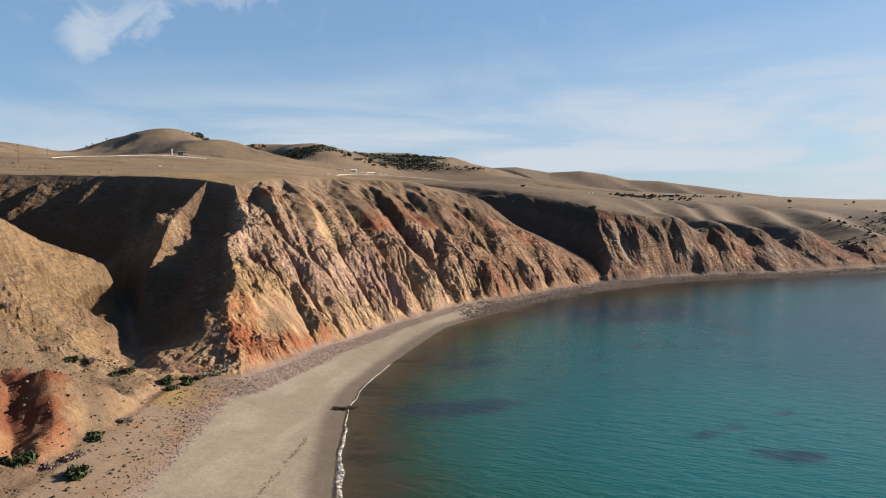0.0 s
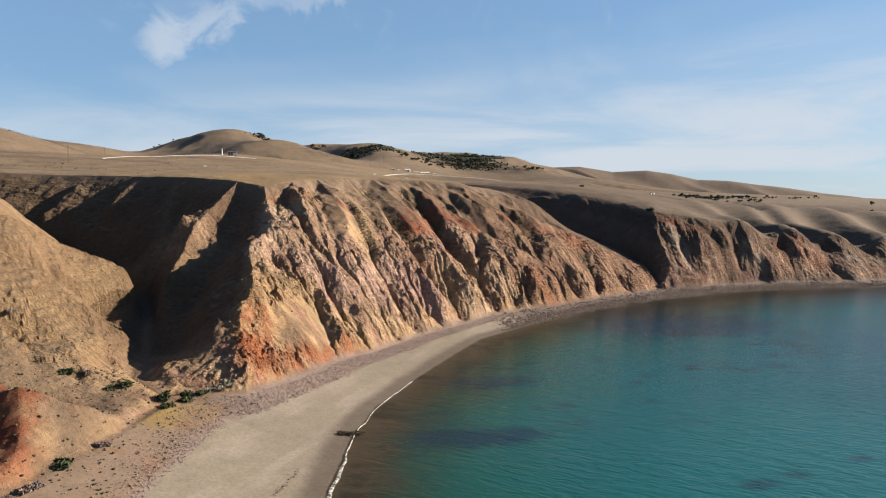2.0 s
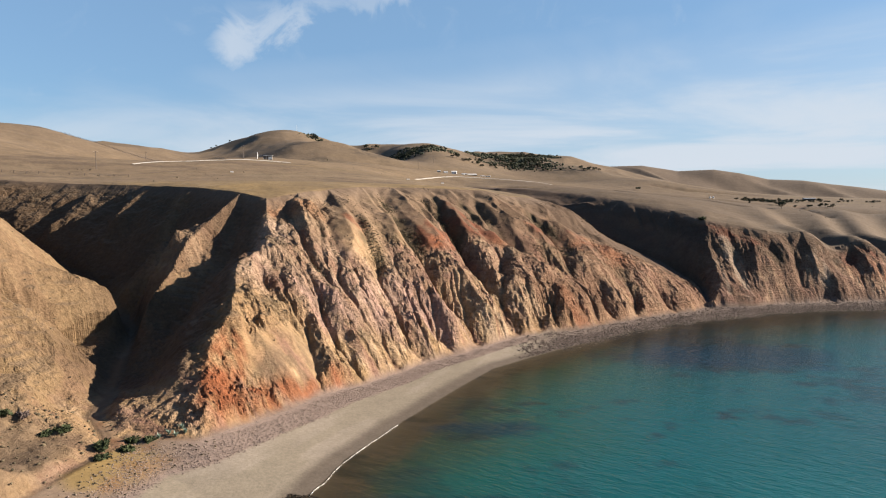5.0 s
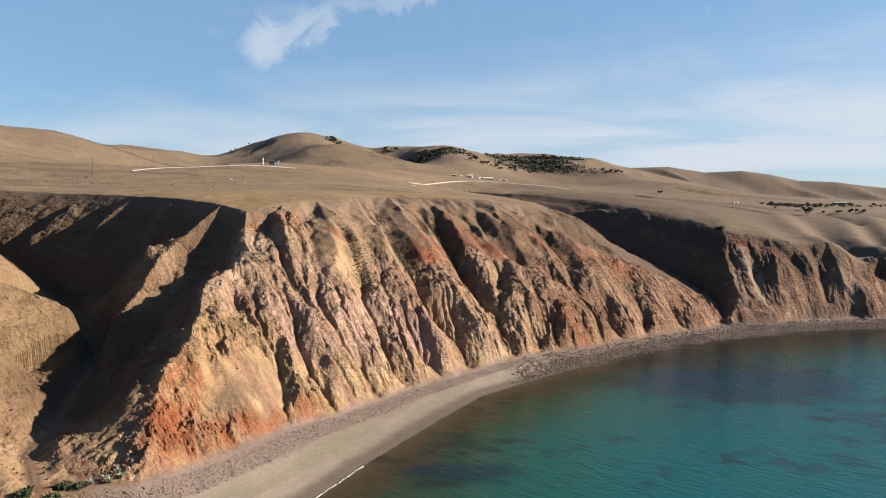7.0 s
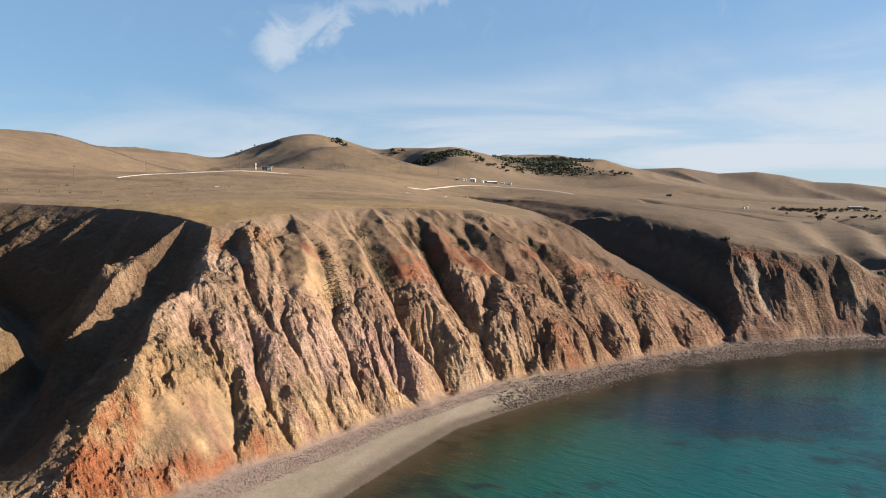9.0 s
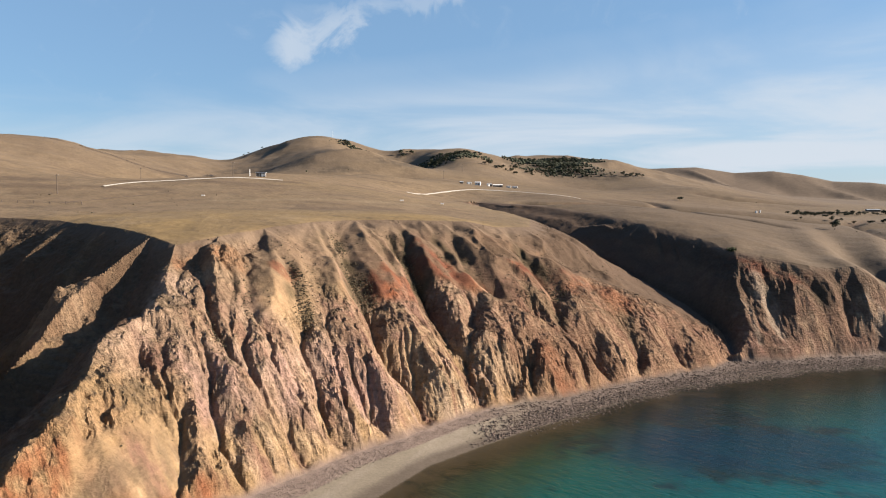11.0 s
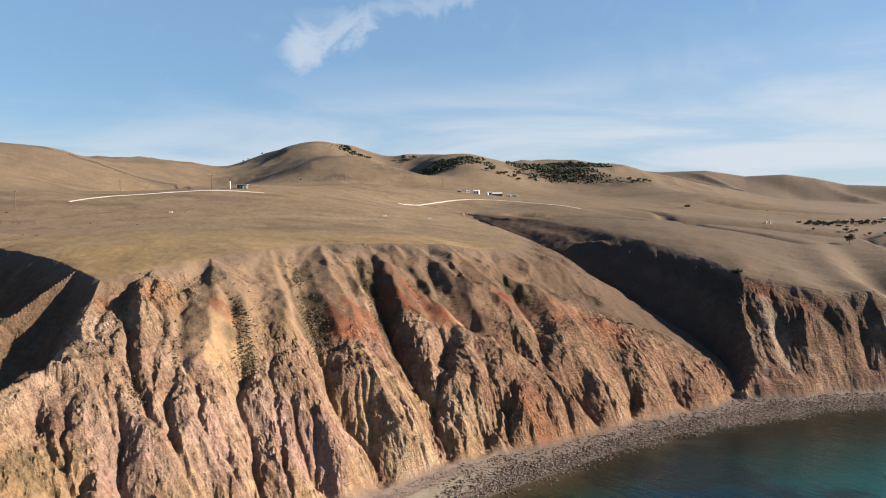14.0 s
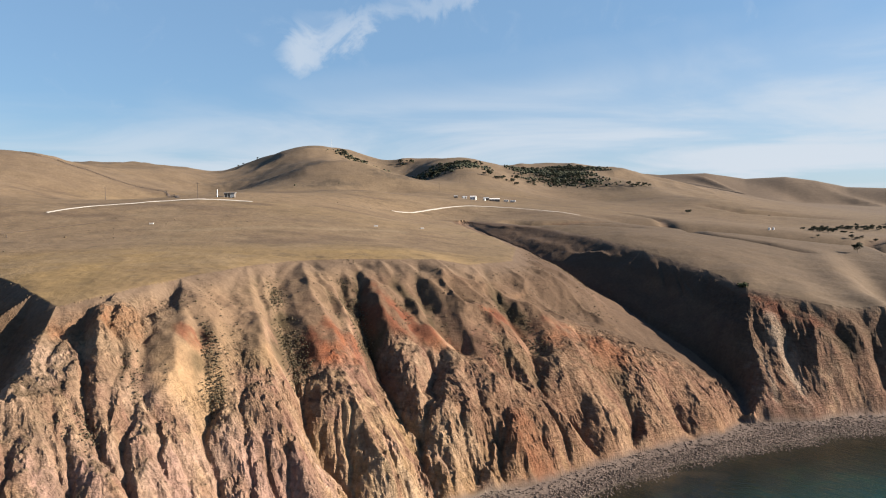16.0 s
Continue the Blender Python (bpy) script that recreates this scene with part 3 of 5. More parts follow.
    kink, jolt = fractal(x / 5, y / 5, 58, 4, 0.6, True), fractal(x / 5, y / 5, 68, 4, 0.6, True)
    teeth = ridged(across / 6.4 + 1.1 * bend + 0.45 * kink, down / 8.5 + 0.5 * jolt, 57, 4, 0.55, True)
    chips = ridged(across / 2.3 + 0.8 * bend + 0.7 * kink, down / 3.0 + 0.7 * jolt, 59, 3, 0.6, True)
    rough = smooth(fractal(x / 22, y / 22, 56, 4), -0.35, 0.4)
    blocks = ridged(0.8 * across / 5.0 + 0.6 * down / 5.0 + 0.8 * kink, 0.8 * down / 6.5 - 0.6 * across / 6.5 + 0.8 * jolt, 64, 4, 0.6, True) - 0.6
    zs = zs + body * bare * (0.7 + 0.3 * face - 0.35 * east) * (1 - 0.4 * smooth(x, 75, 110) * (1 - east)) * (2.0 * (rills - 0.62) + (0.4 + 2.0 * rough) * (teeth - 0.62) + (0.9 + 0.9 * rough) * (chips - 0.6) + (2.2 + 1.6 * rough) * blocks)
    zs = zs + body * (1.2 * fractal(x / 11, y / 11, 61, 3, 0.55) * (1 - 0.6 * dell))
    zs = zs + 3.0 * top * face * smooth(de, 1, 14) * (ridged(across / 17 + 0.5 * bend, down / 140, 66, 1) - 0.6)
    for width, line in SPURS_EAST:
        near_ = np.nonzero(east > 0)[0]
        dl, high = nearest(x[near_], y[near_], [line])
        zs[near_] = zs[near_] + high * np.exp(-(dl / width) ** 2) * smooth(u[near_], 0.2, 0.8)
    step = (zs + (0.10 + 0.15 * main) * x - 0.05 * y + 0.7 * fractal(x / 14, y / 14, 73)) / (1.5 + 0.5 * main)
    zs = zs + body * np.maximum((1 - main) * smooth(u, 0.15, 0.35) * (0.12 + 0.88 * (1 - smooth(y - 0.3 * x, 240, 262))), 0.6 * face * bare) * (0.25 + 0.6 * rough) * (smooth(step - np.floor(step), 0.0, 0.35) - (step - np.floor(step)))
    cut_here = smooth(df, 0, 3) * smooth(de, -1, 4)
    gash, rib = np.zeros(len(k)), np.zeros(len(k))
    wx, wy = x + 1.6 * fractal(x / 8, y / 8, 76, 3, 0.6), y + 1.6 * fractal(x / 8, y / 8, 77, 3, 0.6)
    for depth, width, line in GULLIES:
        reach_ = width * 1.5 + 4
        near_ = np.nonzero((x > min(p[0] for p in line) - reach_) & (x < max(p[0] for p in line) + reach_) & (y > min(p[1] for p in line) - reach_) & (y < max(p[1] for p in line) + reach_))[0]
        n = len(line) - 1
        run = [(*p, 0.12 + 0.88 * min(1.0, 1.7 * i / n, 0.5 + 1.4 * (n - i) / n)) for i, p in enumerate(line)]
        dl, full = nearest(wx[near_], wy[near_], [run])
        cut = (0.95 if depth > 0 else 1.0) * abs(depth) * full * np.clip(1 - dl / (width * (0.35 + 0.65 * full)), 0, 1) ** 1.1
        if depth > 0:
            gash[near_] = np.maximum(gash[near_], cut)
        else:
            rib[near_] = np.maximum(rib[near_], cut)
    zs = zs + cut_here * (rib - gash)
    gash = np.clip(gash / 5, 0, 1)
    zs = zf + (zs - zf) * smooth(df, -0.6, 3.0 + 2.0 * (1 - main))
    z[k] = np.maximum(zs, zf - 0.1)
    for name, value in (("u", u), ("rise", rise), ("d_rib", d_rib), ("teeth", teeth), ("bare", bare), ("gash", gash)):
        facts[name][k] = value
    if WORN:
        z = z + sampled(WORN["cut"], px, py)
    return z.reshape(shape), part.reshape(shape), {n: v.reshape(shape) for n, v in facts.items()}


# ---- rain wears the slopes ----
CELL, WEST_EDGE, SOUTH_EDGE, COLS, ROWS = 0.6, -126.0, 90.0, 860, 600


def sampled(raster, px, py):
    """A raster read between its cells; nothing outside."""
    cx, cy = (px - WEST_EDGE) / CELL, (py - SOUTH_EDGE) / CELL
    within = (cx > 1) & (cx < COLS - 2) & (cy > 1) & (cy < ROWS - 2)
    cx, cy = np.clip(cx, 1, COLS - 3), np.clip(cy, 1, ROWS - 3)
    i, j = cy.astype(int), cx.astype(int)
    fy, fx = cy - i, cx - j
    value = (raster[i, j] * (1 - fx) + raster[i, j + 1] * fx) * (1 - fy) + (raster[i + 1, j] * (1 - fx) + raster[i + 1, j + 1] * fx) * fy
    return np.where(within, value, 0.0)


def rain(z, soft, rounds, drops, steps, seed):
    """Drops of water run down the slopes, take earth along and lay it down where they slow."""
    g = np.random.default_rng(seed)
    h = (z / CELL).ravel().copy()
    s = soft.ravel()
    odds = np.cumsum(s + 0.02)
    for _ in range(rounds):
        start = np.searchsorted(odds, g.random(drops) * odds[-1])
        px, py = start % COLS + g.random(drops), start // COLS + g.random(drops)
        vx, vy, speed, load, water = np.zeros(drops), np.zeros(drops), np.ones(drops), np.zeros(drops), np.ones(drops)
        for _ in range(steps):
            live = (px > 2) & (px < COLS - 4) & (py > 2) & (py < ROWS - 4) & (water > 0)
            px, py, vx, vy, speed, load, water = px[live], py[live], vx[live], vy[live], speed[live], load[live], water[live]
            i, j = py.astype(int), px.astype(int)
            fy, fx = py - i, px - j
            at = i * COLS + j
            a, b, c, d = h[at], h[at + 1], h[at + COLS], h[at + COLS + 1]
            high = (a * (1 - fx) + b * fx) * (1 - fy) + (c * (1 - fx) + d * fx) * fy
            vx = 0.25 * vx - 0.75 * ((b - a) * (1 - fy) + (d - c) * fy)
            vy = 0.25 * vy - 0.75 * ((c - a) * (1 - fx) + (d - b) * fx)
            size = np.hypot(vx, vy) + 1e-9
            vx, vy = vx / size, vy / size
            px, py = px + vx, py + vy
            i2, j2 = py.astype(int), px.astype(int)
            gy_, gx_ = py - i2, px - j2
            to = i2 * COLS + j2
            low = (h[to] * (1 - gx_) + h[to + 1] * gx_) * (1 - gy_) + (h[to + COLS] * (1 - gx_) + h[to + COLS + 1] * gx_) * gy_
            fall = high - low
            room = np.maximum(fall, 0.02) * speed * water * 3.0
            lay = np.where(fall < 0, np.minimum(-fall, load), np.maximum(load - room, 0) * 0.25)
            take = np.where(fall > 0, np.minimum(np.maximum(room - load, 0) * 0.014, fall * 0.4), 0.0) * s[at]
            load = load + take - lay
            change = lay - take
            corner = np.concatenate([at, at + 1, at + COLS, at + COLS + 1])
            weight = np.concatenate([(1 - fx) * (1 - fy), fx * (1 - fy), (1 - fx) * fy, fx * fy])
            delta = np.bincount(corner, weight * np.tile(change, 4), h.size)
            h += np.clip(delta, -0.12, 0.12)
            speed = np.clip(np.sqrt(np.maximum(speed * speed + fall * 0.6, 0.0)), 0, 3.0)
            water = np.where(speed < 0.02, 0, water * 0.985)
    return (h * CELL).reshape(z.shape)


def wear_down():
    x, y = np.meshgrid(WEST_EDGE + CELL * np.arange(COLS), SOUTH_EDGE + CELL * np.arange(ROWS))
    z, part, f = land(x, y)
    slope_here = (part == 1) * smooth(f["d_foot"], 0.5, 4) * smooth(f["rise"], 3, 12)
    soft = 0.13 * slope_here * (0.05 + 0.95 * f["bare"] ** 2) * (0.45 + 0.55 * smooth(x, -26, -18)) * (1 - 0.6 * smooth(x, 75, 110)) * (1 - 0.6 * smooth(x, 165, 180))
    worn = rain(z, soft, 5, 42000, 60, 17)
    hold = np.where(part >= 2, 0, np.where(part == 0, 1 - smooth(f["d_edge"], 6, 14), smooth(f["d_foot"], 0.0, 2.5)))
    WORN["cut"] = np.clip(worn - z, -1.6, 0.6) * hold


wear_down()


# ---- the sheet of ground ----
CENTRE = (40.0, -20.0)


def reach():
    r = list(np.arange(8, 60, 4.0)) + list(np.arange(60, 120, 1.2)) + list(np.arange(120, 180, 0.6)) + list(np.arange(180, 400, 0.45)) + list(np.arange(400, 720, 1.6))
    while r[-1] < 4700:
        r.append(r[-1] * 1.009)
    return np.array(r)


def bearings():
    fine = np.radians(np.arange(-57, 56.01, 0.095))
    rest = np.radians(np.arange(60, 300, 4.0))
    return np.r_[fine, rest]


radii, angles = reach(), bearings()
NR, NA = len(radii), len(angles)
grid_r, grid_a = np.meshgrid(radii, angles, indexing="ij")
gx, gy = CENTRE[0] + grid_r * np.sin(grid_a), CENTRE[1] + grid_r * np.cos(grid_a)
gz, gpart, facts = land(gx, gy)


def slope_of(z):
    e = 1.0
    dr = np.gradient(z, axis=0) / np.gradient(grid_r, axis=0)
    da = np.gradient(z, axis=1) / np.maximum(np.gradient(grid_a, axis=1) * grid_r, e * 0.2)
    return np.hypot(dr, da)


gslope = slope_of(gz)


def blend(a, b, f):
    return a + (np.array(b) - a) * f[..., None]


torn = fractal(gx / 11, gy / 11, 81, 4, 0.6)


def patch(cx, cy, rx, ry, turn=0.0, edge=0.35):
    """A patch with a torn edge."""
    c, s = math.cos(radians(turn)), math.sin(radians(turn))
    dx, dy = gx - cx, gy - cy
    d = np.hypot((dx * c + dy * s) / rx, (dy * c - dx * s) / ry) + 0.45 * torn
    return 1 - smooth(d, 1 - edge, 1 + edge)


def earth_colours():
    x, y, z = gx, gy, gz
    n1, n2, n3 = fractal(x / 40, y / 40, 101), fractal(x / 12, y / 12, 102, 5, 0.6), fractal(x / 4, y / 4, 103, 4, 0.65)
    u = facts["u"]
    # dry pasture
    straw = np.empty((NR, NA, 3))
    straw[:] = (0.338, 0.245, 0.153)
    straw = blend(straw, (0.345, 0.25, 0.145), smooth(fractal(x / 160, y / 160, 111, 4), -0.1, 0.5))
    straw = blend(straw, (0.245, 0.175, 0.115), smooth(fractal(x / 60, y / 25, 112, 5, 0.6), 0.05, 0.6))
    gold = smooth(y - 0.55 * x, 262, 285) * (1 - smooth(y - 0.3 * x, 335, 375)) * smooth(x, -120, -50) * (1 - smooth(x, 60, 110))
    straw = blend(straw, (0.46, 0.315, 0.13), 0.9 * gold * (0.6 + 0.4 * n1))
    straw = blend(straw, (0.21, 0.155, 0.095), 0.6 * smooth(n3 + n2, 0.2, 0.9))
    straw = blend(straw, (0.40, 0.30, 0.19), 0.45 * smooth(fractal(x / 28, y / 18, 113, 5, 0.62), 0.05, 0.5))
    straw = blend(straw, (0.178, 0.130, 0.088), 0.85 * smooth(x, 60, 160) * (1 - 0.45 * smooth(y, 560, 760)))
    straw = blend(straw, (0.275, 0.205, 0.138), 0.7 * smooth(z, 78, 100))
    # Pasture greys with distance: haze put into its colour.
    straw = blend(straw, (0.235, 0.178, 0.132), 0.8 * smooth(np.hypot(x, y), 1500, 2000))
    for wide_, line_ in CHANNELS:
        straw = blend(straw, (0.16, 0.10, 0.065), 0.7 * (1 - smooth(nearest(x, y, [line_])[0] + 1.5 * n3, 2, 6)))
    scrubby = np.maximum.reduce([patch(-82, 845, 40, 18, 30), patch(-175, 900, 60, 40, -40), patch(-235, 985, 30, 50, 0), patch(-126, 358, 12, 6, 0), patch(-20, 930, 34, 30, 0), patch(-105, 1010, 40, 30, 0), patch(215, 1290, 70, 110, -25), patch(300, 1170, 70, 40, 0)])
    straw = blend(straw, (0.14, 0.11, 0.078), 0.75 * scrubby * smooth(n2 + n3, -0.6, 0.4))
    straw = blend(straw, (0.42, 0.33, 0.215), 0.5 * (1 - smooth(np.abs(nearest(x, y, [[(-60, 396), (-38, 403), (-17, 417), (10, 427), (40, 445)]])[0] + 2 * n2), 1, 5)))
    # bare slope: beds of ochre, cream, pink and grey
    beds = z * 0.11 + 0.022 * x - 0.016 * y + 0.9 * n1 + 0.35 * n2
    rock = np.empty((NR, NA, 3))
    rock[:] = (0.42, 0.278, 0.185)
    rock = blend(rock, (0.52, 0.385, 0.26), smooth(np.sin(beds * 2.1), 0.0, 0.9))
    rock = blend(rock, (0.42, 0.275, 0.20), 0.7 * smooth(np.sin(beds * 1.3 + 1.7), 0.25, 0.95))
    rock = blend(rock, (0.50, 0.335, 0.17), 0.7 * smooth(np.sin(beds * 0.9 + 4.0), 0.3, 1.0))
    rock = blend(rock, (0.20, 0.115, 0.085), 0.8 * smooth(n2 + 0.5 * n3, 0.12, 0.6))
    rock = blend(rock, (0.36, 0.20, 0.175), 0.6 * smooth(fractal(x / 9, y / 9, 105, 4, 0.6), 0.1, 0.5))
    rock = blend(rock, (0.68, 0.50, 0.32), 0.75 * smooth(fractal(x / 8, y / 8, 106, 5, 0.65), 0.15, 0.5))
    # Paler crests and darker recesses: light and shade put into the rock colour.
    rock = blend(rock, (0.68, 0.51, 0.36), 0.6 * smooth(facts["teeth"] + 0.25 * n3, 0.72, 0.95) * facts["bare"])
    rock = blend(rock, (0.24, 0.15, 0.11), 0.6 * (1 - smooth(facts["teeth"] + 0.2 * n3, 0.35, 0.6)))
    seam = fractal((0.55 * x + 0.83 * y) / 3.2 + 0.4 * n2, (0.83 * x - 0.55 * y) / 34, 108, 3, 0.6)
    rock = blend(rock, (0.60, 0.45, 0.32), 0.5 * smooth(seam, 0.1, 0.6))
    rock = blend(rock, (0.27, 0.15, 0.125), 0.65 * smooth(-seam, 0.1, 0.5))

    def spread(*spots):
        return np.maximum.reduce([patch(*spot) for spot in spots])

    rock = blend(rock, (0.70, 0.53, 0.405), 0.72 * spread((6, 247, 13, 8, 40), (-14, 244, 5, 11), (-20, 228, 9, 9), (12, 240, 20, 12, 50)) * smooth(n2 + 0.5 * n3, -0.6, 0.3))
    rock = blend(rock, (0.54, 0.36, 0.32), 0.75 * spread((36, 252, 26, 9, 42), (4, 228, 12, 9, 40), (58, 268, 16, 7, 42), (22, 240, 10, 8)) * smooth(n2 + 0.4 * seam, -0.5, 0.3))
    rock = blend(rock, (0.50, 0.355, 0.195), 0.65 * spread((13, 262, 9, 9, 30), (20, 274, 8, 6), (-4, 216, 8, 9)))
    rock = blend(rock, (0.56, 0.385, 0.20), 0.65 * spread((-13, 204, 9, 14), (-15, 190, 6, 8)))
    rock = blend(rock, (0.58, 0.45, 0.31), 0.65 * spread((102, 322, 4, 7), (118, 318, 9, 4, 20), (73, 283, 6, 5), (60, 267, 8, 4, 40), (71, 309, 4, 5), (128, 315, 8, 4, 30)) * smooth(seam + n3, -0.6, 0.3))
    rock = blend(rock, (0.47, 0.235, 0.12), 0.7 * spread((-16, 262, 8, 7), (-7, 263, 7, 6)))
    red = spread((-12, 182, 4, 12), (-2, 187, 12, 4, 58), (8, 200, 9, 4, 58), (10, 269, 4, 3), (38, 291, 8, 6, 45), (46, 315, 5, 8), (54, 314, 6, 6), (66, 313, 9, 5), (84, 327, 9, 5), (108, 331, 12, 6), (93, 291, 7, 11, 15),
                 (-46, 124, 8, 17, 25), (120, 333, 10, 4, 10), (206, 374, 12, 9), (190, 378, 7, 9), (265, 366, 20, 9), (360, 376, 26, 12))
    rock = blend(rock, (0.40, 0.135, 0.06), 0.9 * red * smooth(n3 + n2 + 0.6 * seam, -0.9, 0.4))
    east = smooth(x, 165, 180) * smooth(y, 330, 340)
    rock = blend(rock, (0.19, 0.108, 0.075), 0.75 * east * smooth(n2 + n3, -0.8, 0.1))
    rock = blend(rock, (0.29, 0.17, 0.108), 0.6 * smooth(x + 8 * n1, 55, 90) * (1 - east))
    west = 1 - smooth(x, -60, -25)
    rock = blend(rock, (0.37, 0.265, 0.15), 0.7 * west)
    # Shade of the west gully put into the rock colour, sparing its lit rib.
    gully_shade = smooth(y + 0.3 * x, 160, 185) * smooth(x, -62, -50) * (1 - smooth(x, -22, -16)) * (1 - 0.8 * spread((-45, 247, 9, 16, 30)))
    rock = blend(rock, (0.165, 0.112, 0.072), 0.85 * np.maximum(gully_shade, smooth(y + 0.3 * x, 225, 240) * (1 - smooth(x, -60, -50)) * (gpart == 1)))
    # Mask of the east gully's shaded flank.
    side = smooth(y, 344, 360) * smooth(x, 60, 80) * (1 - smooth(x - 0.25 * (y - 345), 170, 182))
    mossy = spread((-1, 200, 15, 7, 62), (-6, 234, 9, 4, -30), (10, 227, 9, 4, -20), (-11, 215, 6, 5), (33, 239, 6, 4), (90, 316, 10, 5, -15), (120, 325, 14, 5)) * smooth(n3 + n2, -0.5, 0.3)
    heath = (1 - smooth(x, -34, -27)) * (1 - smooth(y, 150, 168)) * (1 - smooth(u, 0.35, 0.7))
    rock = blend(rock, (0.185, 0.138, 0.098), 0.9 * heath * (1 - red))
    rock = blend(rock, (0.33, 0.185, 0.10), 0.35 * heath * smooth(fractal(x / 9, y / 9, 107, 4), 0.1, 0.5))
    # grass and thin soil creep over whatever is not too steep
    tuft = n2 * 0.5 + n3 * 0.5
    creep = (1 - smooth(gslope, 0.55, 0.95)) * smooth(u, 0.12, 0.3)
    creep = np.maximum(creep, smooth(u + 0.14 * n2 + 0.06 * smooth(x, 12, 30), 0.52, 0.64) * smooth(x, -14, 4) * (1 - 0.5 * smooth(gslope, 1.3, 1.8)))
    soil = np.empty((NR, NA, 3))
    soil[:] = (0.262, 0.19, 0.128)
    soil = blend(soil, (0.33, 0.245, 0.165), smooth(n1 + 0.5 * n2, -0.2, 0.6))
    soil = blend(soil, (0.12, 0.095, 0.06), 0.7 * smooth(tuft, 0.0, 0.38))
    soil = blend(soil, (0.15, 0.10, 0.069), 0.85 * smooth(x + 10 * n2, 18, 44) * (1 - smooth(u + 0.1 * n2, 0.8, 0.95)))
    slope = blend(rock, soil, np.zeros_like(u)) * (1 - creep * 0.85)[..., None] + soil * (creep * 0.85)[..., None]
    # Darken that flank: its shade is put into the colour.
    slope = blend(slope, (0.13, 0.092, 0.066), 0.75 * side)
    slope = blend(slope, (0.22, 0.165, 0.105), 0.7 * mossy)
    slope = blend(slope, (0.24, 0.08, 0.046), 0.65 * red * creep * smooth(n3 + 0.8 * seam + 0.4 * n2, -0.35, 0.35))
    slope = blend(slope, (0.50, 0.42, 0.34), 0.6 * spread((188, 358, 4, 15), (176, 350, 4, 10), (232, 362, 5, 8), (262, 362, 6, 8), (296, 364, 5, 7)) * smooth(n3 + n2, -0.3, 0.4))
    slope = blend(slope, (0.42, 0.16, 0.075), 0.65 * spread((-12.5, 182, 3.5, 11), (-3, 185, 11, 2.8, 58), (6, 198, 8, 2.6, 58)) * smooth(n3 + n2, -0.8, 0.3))
    slope = blend(slope, (0.24, 0.08, 0.046), 0.8 * patch(-45, 128, 6, 14, 20) * smooth(n3 + n2, -0.7, 0.3))
    # beach: pale sand, pink-grey shingle at the back, wet by the water
    ds, df = facts["d_shore"], facts["d_foot"]
    f = ds / (ds + df + 1e-6)
    sand = np.empty((NR, NA, 3))
    sand[:] = (0.385, 0.33, 0.25)
    sand = blend(sand, (0.45, 0.385, 0.305), smooth(fractal((x - 0.45 * y) / 4, (y + 0.45 * x) / 26, 121, 4), -0.1, 0.5))
    wet = 1 - smooth(ds + 0.8 * n2, 2.4, 6.0)
    sand = blend(sand, (0.175, 0.14, 0.11), 0.85 * wet)
    shingle = smooth(f + 0.03 * n2, 0.64, 0.68)
    cobble = smooth(x, 62, 96)
    shingle = np.maximum(shingle * (1 - cobble), cobble * smooth(f + 0.06 * n2, 0.03, 0.1))
    pinkish = np.zeros_like(sand) + np.array((0.40, 0.305, 0.255))
    pebbly = blend(np.zeros_like(sand) + np.array((0.275, 0.213, 0.18)), (0.19, 0.15, 0.128), smooth(0.62 - f + 0.08 * n2, 0.0, 0.3))
    pebbly = blend(pebbly, (0.12, 0.093, 0.08), 0.6 * smooth(fractal(x / 0.9, y / 0.9, 131, 3, 0.7), -0.2, 0.6))
    pinkish = blend(pinkish, (0.30, 0.23, 0.195), 0.6 * smooth(fractal(x / 0.9, y / 0.9, 131, 3, 0.7), -0.2, 0.6))
    pebbly = pinkish * (1 - cobble)[..., None] + pebbly * cobble[..., None]
    sand = sand * (1 - shingle)[..., None] + pebbly * shingle[..., None]
    back = (1 - smooth(x, -24, -8)) * smooth(f, 0.66, 0.74)
    sand = blend(sand, (0.33, 0.235, 0.15), back * (0.75 + 0.25 * n2))
    sand = blend(sand, (0.38, 0.26, 0.09), 0.8 * back * patch(-22, 150, 9, 7, 60))
    sand = blend(sand, (0.38, 0.19, 0.09), 0.6 * back * smooth(fractal(x / 9, y / 9, 107, 4), 0.05, 0.5))
    bed = np.empty((NR, NA, 3))
    bed[:] = (0.20, 0.15, 0.085)
    weed = smooth(fractal(x / 14, y / 9, 141, 4, 0.6) + 0.5 * smooth(x, 40, 120), 0.12, 0.5)
    bed = blend(bed, (0.045, 0.04, 0.02), 0.85 * weed)
    rim = smooth(u + 0.06 * n2, 0.82, 0.98) * (gpart == 1)
    slope = blend(slope, (0.225, 0.17, 0.128), rim * (0.85 + 0.15 * n3))
    # Upper gullies: dark scrub, and shade put into the colour with it.
    scrub_shade = smooth(facts["gash"], 0.06, 0.5) * smooth(u + 0.1 * n2, 0.42, 0.6) * (1 - smooth(u, 0.9, 1.0)) * smooth(x, 0, 10)
    slope = blend(slope, (0.095, 0.078, 0.045), 0.75 * scrub_shade * smooth(n3 + 0.6 * n2, -0.5, 0.2) * (1 - 0.6 * red))
    toe = (1 - smooth(df + 0.8 * n3, 0.2, 1.8)) * (gpart == 1)
    slope = slope * (1 - toe)[..., None] + sand * 0.85 * toe[..., None]
    part = gpart[..., None]
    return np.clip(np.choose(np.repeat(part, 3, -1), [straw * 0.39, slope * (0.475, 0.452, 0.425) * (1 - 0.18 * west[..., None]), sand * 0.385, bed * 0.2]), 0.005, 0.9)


earth = earth_colours()


